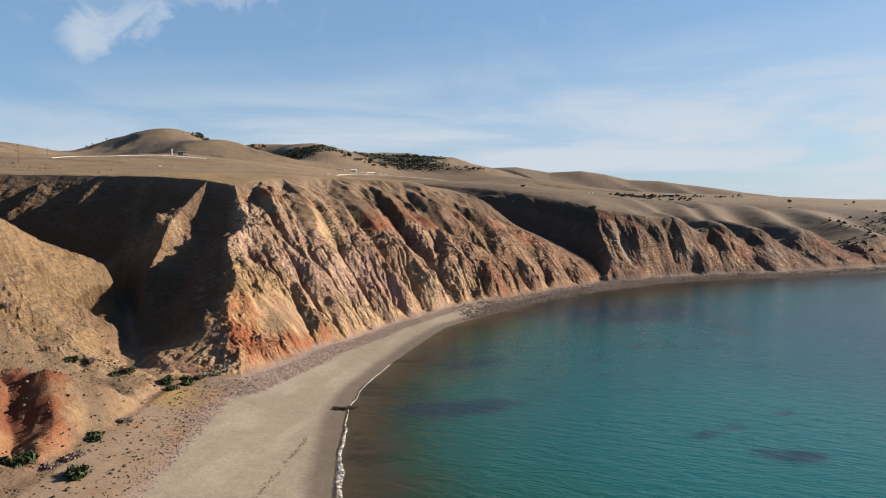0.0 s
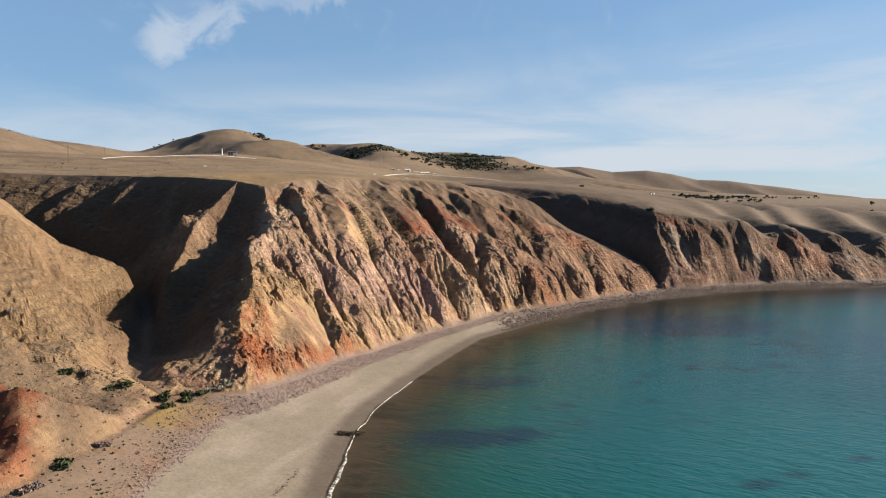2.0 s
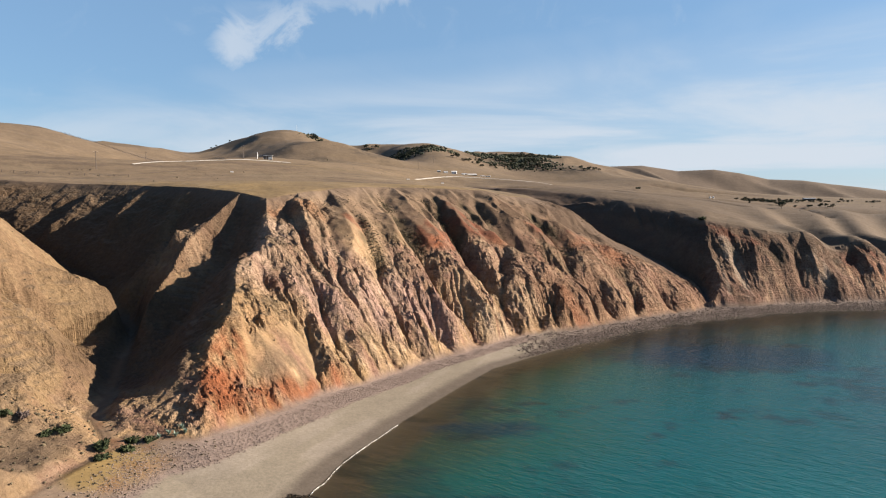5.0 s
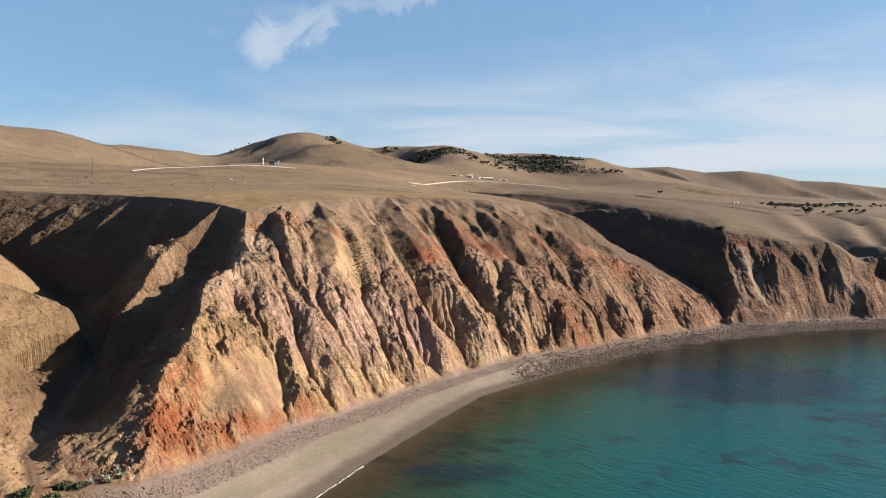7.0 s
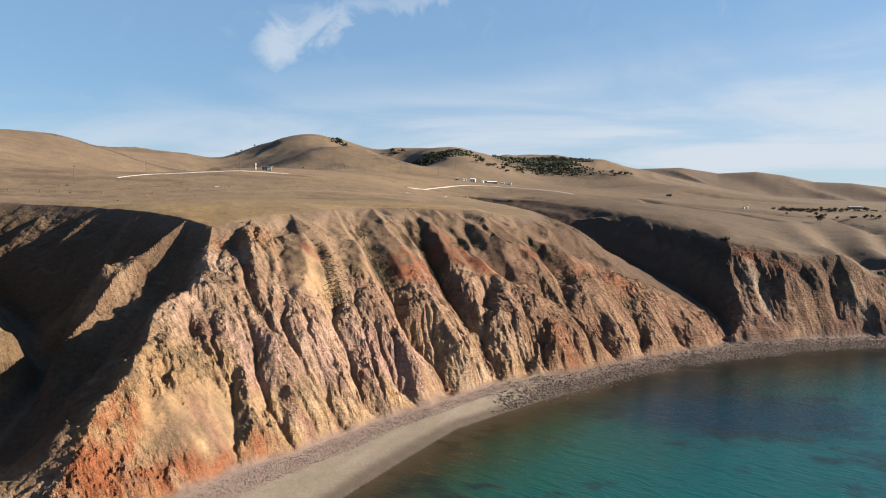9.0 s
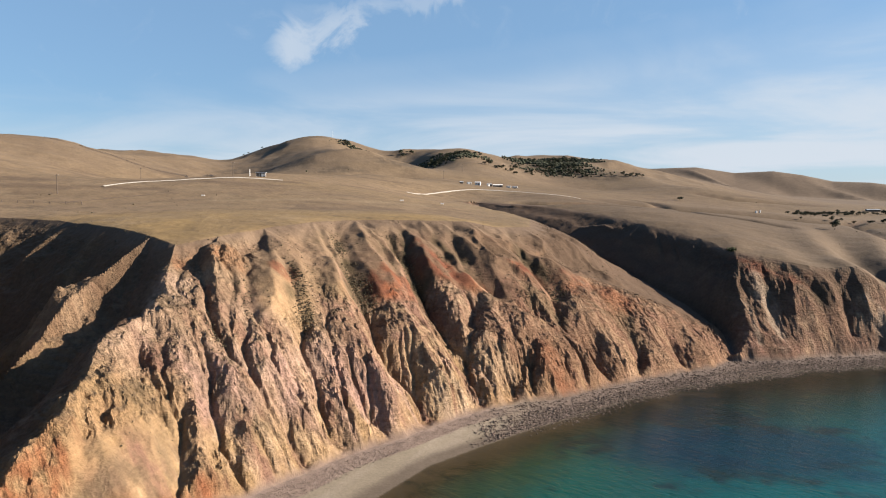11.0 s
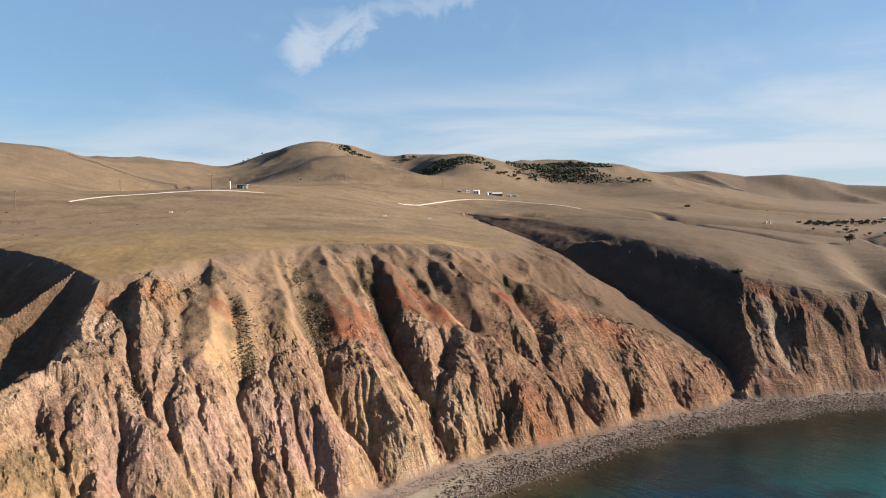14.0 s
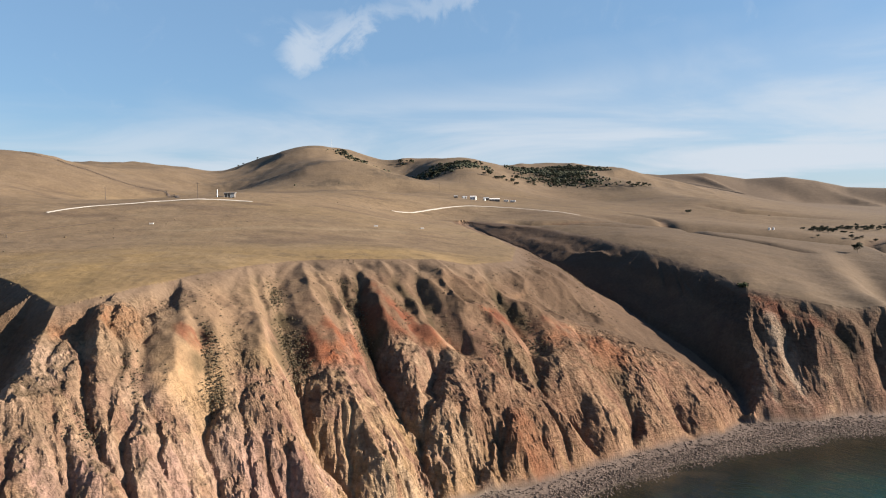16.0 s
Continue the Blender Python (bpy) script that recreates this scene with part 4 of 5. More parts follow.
def sheet_mesh(name, pick, mat):
    """The faces of the sheet that are picked, as one mesh."""
    i, j = np.nonzero(pick)
    j2 = (j + 1) % NA
    corners = np.stack([i * NA + j, i * NA + j2, (i + 1) * NA + j2, (i + 1) * NA + j], -1)[:, ::-1]
    used, inverse = np.unique(corners, return_inverse=True)
    co = np.stack([gx.ravel(), gy.ravel(), gz.ravel()], -1)[used]
    me = bpy.data.meshes.new(name)
    me.vertices.add(len(used))
    me.vertices.foreach_set("co", co.ravel().astype(np.float32))
    me.loops.add(corners.size)
    me.loops.foreach_set("vertex_index", inverse.ravel().astype(np.int32))
    me.polygons.add(len(corners))
    me.polygons.foreach_set("loop_start", np.arange(0, corners.size, 4, dtype=np.int32))
    me.polygons.foreach_set("use_smooth", facts["bare"][i, j] * smooth(facts["d_foot"][i, j], 0.5, 3) < 0.4)
    layer = me.color_attributes.new("earth", "FLOAT_COLOR", "POINT")
    rgba = np.ones((len(used), 4), np.float32)
    rgba[:, :3] = earth.reshape(-1, 3)[used]
    rgba[:, 3] = np.clip(facts["bare"] * smooth(facts["d_edge"], 1, 8) * smooth(facts["d_foot"], 0.3, 2.5), 0, 1).ravel()[used]
    layer.data.foreach_set("color", rgba.ravel())
    me.update(calc_edges=True)
    me.materials.append(mat)
    return new(name, me)


face_part = gpart[:-1, :]
face_x = gx[:-1, :]
tagged(sheet_mesh("ground", face_part == 0, grass_mat), "dry straw-coloured pasture rolling up to bare hills", "ground", kind="structure")
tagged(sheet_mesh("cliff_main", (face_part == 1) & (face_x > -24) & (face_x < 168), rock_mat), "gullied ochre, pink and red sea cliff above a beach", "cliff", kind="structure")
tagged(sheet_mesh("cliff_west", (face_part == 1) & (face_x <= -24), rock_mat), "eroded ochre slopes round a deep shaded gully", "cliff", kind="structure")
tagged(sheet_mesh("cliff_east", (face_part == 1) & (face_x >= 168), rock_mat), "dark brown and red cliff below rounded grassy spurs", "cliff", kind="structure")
tagged(sheet_mesh("beach", face_part == 2, sand_mat), "pale sand beach backed by pink-grey shingle", "beach", kind="structure")
tagged(sheet_mesh("sea_bed", (face_part == 3) & (facts["d_shore"][:-1, :] < 70), sand_mat), "brown weedy bottom under shallow clear water", "sea bed", kind="structure")


def ground_height(x, y):
    z, _, _ = land(np.array([float(x)]), np.array([float(y)]))
    return float(z[0])


REEFS = [(78, 113, 2), (86, 116, 1.8), (85, 101, 2.5), (87, 99, 2.5), (102, 121, 1.6), (83, 103, 2), (39, 141, 5), (32, 141, 6), (47, 180, 6)]  # dark reefs under the water


def water():
    r = list(np.arange(8, 60, 6.0)) + list(np.arange(60, 420, 1.6)) + list(np.arange(420, 700, 5))
    while r[-1] < 4700:
        r.append(r[-1] * 1.03)
    r = np.array(r)
    a = np.r_[np.radians(np.arange(-58, 70, 0.25)), np.radians(np.arange(72, 302, 4.0))]
    rr, aa = np.meshgrid(r, a, indexing="ij")
    x, y = CENTRE[0] + rr * np.sin(aa), CENTRE[1] + rr * np.cos(aa)
    d, _ = nearest(x, y, [SHORE])
    wet = inside(x, y, SEA_RING)
    d = np.where(wet, d, -d)
    n = fractal(x / 45, y / 30, 201, 4)
    n2 = fractal(x / 14, y / 8, 202, 4, 0.6)
    n3 = fractal(x / 5, y / 3.5, 203, 4, 0.65)
    col = np.empty((*x.shape, 3))
    col[:] = (0.070, 0.056, 0.020)
    col = blend(col, (0.030, 0.070, 0.030), smooth(d + 7 * n2 + 4 * n, 5, 15))
    col = blend(col, (0.010, 0.098, 0.070), smooth(d + 10 * n + 5 * n2, 12, 30))
    col = blend(col, (0.005, 0.110, 0.108), smooth(d + 16 * n + 5 * n2, 26, 60))
    col = blend(col, (0.008, 0.060, 0.095), smooth(d + 30 * n, 60, 160) * smooth(x, 90, 190))
    col = blend(col, (0.010, 0.080, 0.105), smooth(d, 120, 500))
    weedy = smooth(n2 + 0.7 * n + 0.6 * n3, 0.12, 0.6) * smooth(d, 3, 9) * (1 - smooth(d, 60, 120)) * smooth(y, 120, 190)
    col = blend(col, (0.013, 0.022, 0.014), 0.85 * weedy)
    cove = smooth(x, 85, 125) * (1 - smooth(d + 12 * n2 + 8 * n3, 14, 46))
    col = blend(col, (0.022, 0.020, 0.009), 0.8 * cove * smooth(n2 + 0.5 * n3, -0.7, 0.0))
    col = blend(col, (0.016, 0.017, 0.009), 0.5 * smooth(x, 85, 120) * (1 - smooth(d + 10 * n3, 30, 70)))
    # A dark blue patch off the point: shade put into the water's colour.
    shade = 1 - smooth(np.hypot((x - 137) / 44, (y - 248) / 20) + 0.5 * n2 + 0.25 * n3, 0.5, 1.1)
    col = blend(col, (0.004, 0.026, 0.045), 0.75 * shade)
    col = blend(col, (0.012, 0.15, 0.155), 0.6 * (1 - smooth(np.hypot((x - 105) / 70, (y - 105) / 55) + 0.3 * n, 0.3, 1.1)))
    clear = 0.05 + 0.95 * np.minimum(1, 1.08 * (1 - np.exp(-np.maximum(d, 0) / 11.0)))
    col = col * 0.53
    for rx_, ry_, rs in REEFS:
        spot = 1 - smooth(np.hypot((x - rx_) / rs / 2.2, (y - ry_) / rs) + 0.5 * n2 + 0.4 * n3, 0.5, 1.2)
        col = blend(col, (0.003, 0.018, 0.022), 0.85 * spot)
    nr, na = rr.shape
    keep = d > -12
    i, j = np.nonzero(keep[:-1, :] | keep[1:, :])
    j2 = (j + 1) % na
    corners = np.stack([i * na + j, i * na + j2, (i + 1) * na + j2, (i + 1) * na + j], -1)[:, ::-1]
    used, inverse = np.unique(corners, return_inverse=True)
    co = np.stack([x.ravel(), y.ravel(), np.zeros(x.size)], -1)[used]
    me = bpy.data.meshes.new("sea")
    me.vertices.add(len(used))
    me.vertices.foreach_set("co", co.ravel().astype(np.float32))
    me.loops.add(corners.size)
    me.loops.foreach_set("vertex_index", inverse.ravel().astype(np.int32))
    me.polygons.add(len(corners))
    me.polygons.foreach_set("loop_start", np.arange(0, corners.size, 4, dtype=np.int32))
    layer = me.color_attributes.new("sea", "FLOAT_COLOR", "POINT")
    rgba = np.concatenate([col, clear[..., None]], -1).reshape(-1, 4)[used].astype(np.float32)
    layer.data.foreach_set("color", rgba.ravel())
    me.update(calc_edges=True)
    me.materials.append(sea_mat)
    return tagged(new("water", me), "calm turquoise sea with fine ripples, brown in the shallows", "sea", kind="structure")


water()


# ---- things on the land ----


def part(name, bm, mat, parent, label=""):
    """One mesh under a thing or under a part."""
    me = bpy.data.meshes.new(name)
    bm.to_mesh(me)
    bm.free()
    me.materials.append(mat)
    ob = new(name, me)
    ob.parent = parent
    return tagged(ob, label)


def box(bm, x, y, z, sx, sy, sz, bevel=0.0):
    """A box by its centre and sizes."""
    made = bmesh.ops.create_cube(bm, size=1.0, matrix=Matrix.Translation((x, y, z)) @ Matrix.Diagonal((sx, sy, sz, 1)))
    if bevel:
        bmesh.ops.bevel(bm, geom=list({e for v in made["verts"] for e in v.link_edges}), offset=bevel, segments=1, affect="EDGES")
    return bm


def tube(bm, a, b, r1, r2, sides=8):
    a, b = Vector(a), Vector(b)
    turn = (b - a).to_track_quat("Z", "Y").to_matrix().to_4x4()
    bmesh.ops.create_cone(bm, cap_ends=True, segments=sides, radius1=r1, radius2=r2, depth=(b - a).length, matrix=Matrix.Translation((a + b) / 2) @ turn)
    return bm


def boxed(*args):
    return box(bmesh.new(), *args)


def tubed(*args):
    return tube(bmesh.new(), *args)


def empty_at(name, x, y, turn=0.0, lift=0.0):
    ob = new(name)
    ob.matrix_world = pose(x, y, ground_height(x, y) + lift, 0, 0, turn)
    return ob


def gable(bm, sx, sy, low, high, over=0.3, thick=0.12):
    """Two roof slabs that meet at a ridge along x."""
    for side in (-1, 1):
        v = [bm.verts.new(p) for p in ((-sx / 2 - over, side * (sy / 2 + over), low), (sx / 2 + over, side * (sy / 2 + over), low), (sx / 2 + over, 0, high), (-sx / 2 - over, 0, high),
                                       (-sx / 2 - over, side * (sy / 2 + over), low + thick), (sx / 2 + over, side * (sy / 2 + over), low + thick), (sx / 2 + over, 0, high + thick), (-sx / 2 - over, 0, high + thick))]
        for q in ((0, 1, 2, 3), (4, 5, 6, 7), (0, 1, 5, 4), (0, 3, 7, 4), (1, 2, 6, 5)):
            bm.faces.new([v[k] for k in q])
    bmesh.ops.recalc_face_normals(bm, faces=bm.faces)
    return bm


def hut(name, x, y, turn, sx, sy, wall_h, roof_h, wall, roof, label, door=True, windows=1):
    """A small building with a gabled roof."""
    h = empty_at(name, x, y, turn, -0.3)
    bm = boxed(0, 0, wall_h / 2, sx, sy, wall_h)
    for side in (-1, 1):
        v = [bm.verts.new(p) for p in ((side * sx / 2, -sy / 2, wall_h), (side * sx / 2, sy / 2, wall_h), (side * sx / 2, 0, wall_h + roof_h))]
        bm.faces.new(v)
    part("wall", bm, wall, h)
    part("roof", gable(bmesh.new(), sx, sy, wall_h, wall_h + roof_h), roof, h)
    if door:
        d = part("door", boxed(sx * 0.22, -sy / 2 - 0.03, 1.25, 1.0, 0.06, 2.1, 0.01), darkwall_mat, h)
        part("handle", boxed(sx * 0.22 + 0.38, -sy / 2 - 0.08, 1.25, 0.05, 0.06, 0.14), iron_mat, d)
    for k in range(windows):
        wx = -sx * 0.3 + k * sx * 0.26
        w = part("window", boxed(wx, -sy / 2 - 0.02, 1.7, 1.1, 0.05, 1.0, 0.01), white_mat, h)
        part("pane", boxed(wx, -sy / 2 - 0.05, 1.7, 0.9, 0.03, 0.8), glass_mat, w)
    return tagged(h, label, "building")


hut("shed", 56, 770, 10, 3.2, 2.8, 1.9, 0.6, darkwall_mat, iron_mat, "small dark shed in pasture beside a farm", True, 0)
hut("barn", 73, 774, -8, 5.4, 4.6, 3.0, 0.9, white_mat, white_mat, "tall white barn among farm buildings", True, 1)
hut("farmhouse", 94, 792, 4, 10, 5, 2.3, 1.0, darkwall_mat, white_mat, "low dark-walled farmhouse with a pale iron roof", True, 3)
hut("shed", 86, 806, 0, 5, 4, 2.2, 0.8, darkwall_mat, iron_mat, "dark shed behind the farmhouse", True, 1)
hut("shed", 64, 782, 20, 4, 3, 1.8, 0.6, iron_mat, iron_mat, "low iron shed beside the white barn", True, 0)


def tank(x, y, r, h, label):
    t = empty_at("water_tank", x, y, 0, -0.1)
    part("body", tubed((0, 0, 0), (0, 0, h), r, r, 20), white_mat, t)
    lid = part("lid", tubed((0, 0, h), (0, 0, h + 0.35), r + 0.06, r * 0.15, 20), iron_mat, t)
    part("vent", tubed((0, 0, h + 0.3), (0, 0, h + 0.6), 0.15, 0.2, 8), iron_mat, lid)
    for k in range(2):
        part("hoop", tubed((0, 0, h * (0.3 + 0.4 * k)), (0, 0, h * (0.3 + 0.4 * k) + 0.08), r + 0.025, r + 0.025, 20), iron_mat, t)
    return tagged(t, label, "tank", "water tanks")


tank(84, 786, 1.3, 2.0, "round white water tank beside the farmhouse")
tank(309, 662, 0.8, 1.6, "white water tank in open pasture")
tank(313, 664, 0.8, 1.6, "white water tank in open pasture")


def caravan(x, y, turn, length):
    c = empty_at("caravan", x, y, turn)
    part("body", boxed(0, 0, 1.55, length, 2.2, 1.9, 0.25), white_mat, c)
    for k in (-1, 1):
        w = part("wheel", tubed((0.45 * k, -1.15, 0.36), (0.45 * k, -0.9, 0.36), 0.36, 0.36, 14), darkwall_mat, c)
        part("hub", tubed((0.45 * k, -1.18, 0.36), (0.45 * k, -1.14, 0.36), 0.15, 0.15, 10), iron_mat, w)
        part("window", boxed(length * 0.25 * k, -1.12, 1.85, length * 0.28, 0.06, 0.6, 0.02), glass_mat, c)
    part("drawbar", boxed(length / 2 + 0.6, 0, 0.5, 1.3, 0.12, 0.12), iron_mat, c)
    return tagged(c, "white caravan parked by the farm", "caravan", "caravans at the farm")


caravan(106, 798, 6, 4.6)
caravan(113, 802, -3, 5.6)


def pump_station():
    h = empty_at("pump_house", -74, 520, 8, -0.3)
    part("wall", boxed(0, 0, 1.35, 6.0, 3.8, 2.7, 0.03), darkwall_mat, h)
    bm = bmesh.new()
    box(bm, 0.1, -0.2, 2.84, 6.8, 4.8, 0.25, 0.03)
    part("roof", bm, iron_mat, h, "pale flat iron roof")
    part("door", boxed(1.0, -1.93, 1.2, 1.4, 0.06, 2.1, 0.01), iron_mat, h)
    for k in range(4):
        part("post", tubed((-3.0 + 2.0 * k, -2.4, 0), (-3.0 + 2.0 * k, -2.4, 2.72), 0.07, 0.07, 8), iron_mat, h)
    part("panel", boxed(2.3, -1.93, 1.4, 1.0, 0.06, 1.8, 0.01), iron_mat, h)
    tagged(h, "low dark shed with a pale flat roof beside a track", "shed")
    t = empty_at("standpipe_tower", -80.5, 516, 0, -0.2)
    part("shaft", tubed((0, 0, 0), (0, 0, 4.6), 0.32, 0.3, 18), white_mat, t)
    part("cap", tubed((0, 0, 4.6), (0, 0, 4.8), 0.36, 0.36, 18), white_mat, t)
    part("ladder", boxed(0, -0.35, 2.3, 0.3, 0.06, 4.4), iron_mat, t)
    tagged(t, "white round tower beside a low dark shed", "tower")


pump_station()


def big_shed(x, y):
    h = empty_at("packing_shed", x, y, -12, -0.3)
    part("wall", boxed(0, 0, 1.0, 13, 6, 2.0), darkwall_mat, h)
    part("roof", gable(bmesh.new(), 13, 6, 2.0, 2.6), iron_mat, h, "long grey iron roof")
    for k in range(4):
        part("door", boxed(-4.8 + 3.2 * k, -3.03, 1.0, 2.0, 0.08, 1.7, 0.02), pole_mat, h)
    tagged(h, "long low farm shed with a grey roof behind trees", "shed")


big_shed(500, 822)


def pole_mesh():
    p = new("power_pole")
    part("shaft", tubed((0, 0, -0.5), (0, 0, 9.6), 0.19, 0.12, 8), pole_mat, p)
    arm = part("crossarm", boxed(0, 0, 9.0, 2.2, 0.14, 0.16, 0.01), pole_mat, p)
    for k in (-1, 0, 1):
        part("insulator", tubed((k * 0.95, 0, 9.05), (k * 0.95, 0, 9.35), 0.07, 0.04, 8), white_mat, arm)
    return tagged(p, "dark timber power pole standing in dry pasture", "power pole", "power poles")


pole = pole_mesh()
poles = [(-139, 401), (-174, 558), (-87, 503), (34, 875), (55, 965), (-60, 700), (-20, 780)]
pole.matrix_world = pose(*poles[0], ground_height(*poles[0]), 0, 0, 20)
for px_, py_ in poles[1:5]:
    copy_thing(pole, pose(px_, py_, ground_height(px_, py_), 0, 0, 20))


def mast(x, y, high):
    m = empty_at("radio_mast", x, y)
    part("shaft", tubed((0, 0, -0.5), (0, 0, high), 0.3, 0.15, 6), iron_mat, m)
    for k in range(3):
        part("aerial", boxed(0, 0, high * (0.7 + 0.1 * k), 1.8, 0.12, 0.12), iron_mat, m)
    return tagged(m, "thin radio mast on a bare hilltop", "mast", "radio masts")


mast(-285, 1490, 15)
mast(-222, 1495, 18)


def ribbon(name, line, width, mat, label, category, lift=0.12, kind="structure"):
    """A strip laid over the ground along a line."""
    pts = []
    for a, b in zip(line[:-1], line[1:]):
        n = max(2, int(math.dist(a, b) / 2.5))
        pts += [(a[0] + (b[0] - a[0]) * k / n, a[1] + (b[1] - a[1]) * k / n) for k in range(n)]
    pts = np.array(pts + [line[-1]])
    for _ in range(40):
        pts[1:-1] = pts[1:-1] * 0.5 + (pts[:-2] + pts[2:]) * 0.25
    t = np.gradient(pts, axis=0)
    t /= np.linalg.norm(t, axis=1)[:, None]
    side = np.stack([-t[:, 1], t[:, 0]], -1)
    wide = width * (1 + 0.25 * fractal(pts[:, 0] / 9, pts[:, 1] / 9, 301))[:, None]
    rows = [pts + side * wide * f for f in (-0.5, -0.2, 0.2, 0.5)]
    me = bpy.data.meshes.new(name)
    verts = []
    for k, r in enumerate(rows):
        z, _, _ = land(r[:, 0], r[:, 1])
        verts.append(np.c_[r, z + (lift if k in (1, 2) else lift * 0.4)])
    n = len(pts)
    faces = [(k * n + i, k * n + i + 1, (k + 1) * n + i + 1, (k + 1) * n + i) for k in range(3) for i in range(n - 1)]
    me.from_pydata(np.concatenate(verts).tolist(), [], [f[::-1] for f in faces])
    me.materials.append(mat)
    return tagged(new(name, me), label, category, kind=kind)


ribbon("road_1", [(-133, 432), (-132, 448), (-119, 473), (-101, 492), (-77, 506), (-56, 508)], 2.6, gravel_mat, "white gravel track across dry pasture", "track", 0.35)
ribbon("road_2", [(15, 598), (25, 613), (47, 655), (70, 681), (99, 682), (127, 669), (160, 664)], 2.4, gravel_mat, "white gravel track past a farm", "track", 0.35)


def trough(x, y, s, label):
    t = empty_at("water_trough", x, y, 15)
    part("body", boxed(0, 0, 0.5 * s, 3.2 * s, 1.2 * s, 1.0 * s, 0.05), white_mat, t)
    part("rim", boxed(0, 0, 1.02 * s, 3.4 * s, 1.4 * s, 0.08, 0.02), white_mat, t)
    return tagged(t, label, "trough")


trough(-71, 413, 0.55, "white concrete water trough in dry grass")
trough(26, 452, 0.6, "small white trough in dry grass")
trough(48, 470, 0.6, "small white trough near a gully head")


def fence(line, gap, label):
    f = new("fence")
    a0 = line[0]
    f.matrix_world = pose(*a0, ground_height(*a0))
    post_me = None
    spots = []
    for a, b in zip(line[:-1], line[1:]):
        n = max(1, int(math.dist(a, b) / gap))
        spots += [(a[0] + (b[0] - a[0]) * k / n, a[1] + (b[1] - a[1]) * k / n) for k in range(n)]
    spots.append(line[-1])
    tops = []
    for x, y in spots:
        z = ground_height(x, y)
        base = Vector((x - a0[0], y - a0[1], z - f.location.z))
        tops.append(base)
        if post_me is None:
            post = part("post", tubed((0, 0, -0.3), (0, 0, 1.3), 0.14, 0.12, 6), pole_mat, f)
            post_me = post.data
        else:
            post = new("post", post_me)
            post.parent = f
        post.location = base
    for h in (0.5, 0.85, 1.2):
        bm = bmesh.new()
        for a, b in zip(tops[:-1], tops[1:]):
            tube(bm, a + Vector((0, 0, h)), b + Vector((0, 0, h)), 0.04, 0.04, 3)
        part("wire", bm, pole_mat, f)
    return tagged(f, label, "fence")


path_mat = plain("dark_soil", (0.085, 0.06, 0.042), 0.95, 0.25, 0.5)
ribbon("path_1", [(-375, 765), (-340, 765), (-300, 744), (-263, 735), (-238, 738), (-217, 741), (-190, 690), (-140, 580), (-101, 508)], 2.4, path_mat, "dark trodden strip along a fence down a bare hill", "path", 0.3)
ribbon("path_2", [(-120, 372), (-116, 384), (-109, 393), (-97, 410)], 1.0, path_mat, "dark worn path in dry grass", "path", 0.25)
fence([(-375, 763), (-340, 763), (-300, 742), (-263, 733), (-238, 736), (-217, 739), (-190, 688), (-140, 578), (-101, 506)], 6.0, "dark post and wire fence down a bare hillside")
fence([(-200, 372), (-150, 366), (-110, 372)], 6.0, "dark post and wire fence along a gully")


# ---- trees and scrub ----


def clump(rng, radius, faces):
    """A crumpled ball of leaf clusters as loose triangles: points and triangles."""
    n = faces
    d = rng.normal(size=(n, 3))
    d /= np.linalg.norm(d, axis=1)[:, None]
    c = d * radius * (0.55 + 0.5 * rng.random((n, 1)))
    c[:, 2] *= 0.75
    a, b = rng.normal(size=(n, 3)), rng.normal(size=(n, 3))
    s = radius * 0.42
    tri = np.stack([c + a * s * 0.6, c + b * s * 0.6, c - (a + b) * s * 0.5], 1)
    return tri.reshape(-1, 3)


def leafy_mesh(name, tris):
    me = bpy.data.meshes.new(name)
    n = len(tris) // 3
    me.from_pydata(tris.tolist(), [], np.arange(n * 3).reshape(-1, 3).tolist())
    me.materials.append(leaf_mat)
    return me


def tree(seed, high, spread):
    rng = np.random.default_rng(seed)
    t = new("tree")
    bm = bmesh.new()
    fork = high * 0.38
    tube(bm, (0, 0, -0.4), (0.1, 0, fork), high * 0.035, high * 0.022, 7)
    tips = []
    for k in range(5):
        a = k * 1.26 + rng.random()
        tip = Vector((math.cos(a) * spread * 0.55, math.sin(a) * spread * 0.55, high * (0.62 + 0.2 * rng.random())))
        tube(bm, (0.1, 0, fork * (0.75 + 0.05 * k)), tip, high * 0.016, high * 0.006, 5)
        tips.append(tip)
    part("trunk", bm, trunk_mat, t)
    lumps = []
    for tip in tips + [Vector((0, 0, high * 0.82))]:
        for _ in range(3):
            c = np.array(tip) + rng.normal(size=3) * (spread * 0.22, spread * 0.22, high * 0.07)
            lumps.append(clump(rng, spread * (0.26 + 0.14 * rng.random()), 26) + c)
    crown = new("crown", leafy_mesh("crown", np.concatenate(lumps)))
    crown.parent = t
    return tagged(t, "dark green eucalyptus with a ragged crown", "tree", "trees on the hills")


KINDS = [tree(11, 7.0, 4.2), tree(12, 5.5, 4.6), tree(13, 8.5, 4.6)]
rng = np.random.default_rng(5)
spots = []


def scatter(n, cx, cy, rx, ry, turn=0.0):
    c, s = math.cos(radians(turn)), math.sin(radians(turn))
    for _ in range(n):
        a, r = rng.random() * 6.283, math.sqrt(rng.random())
        dx, dy = rx * r * math.cos(a), ry * r * math.sin(a)
        spots.append((cx + dx * c - dy * s, cy + dx * s + dy * c))


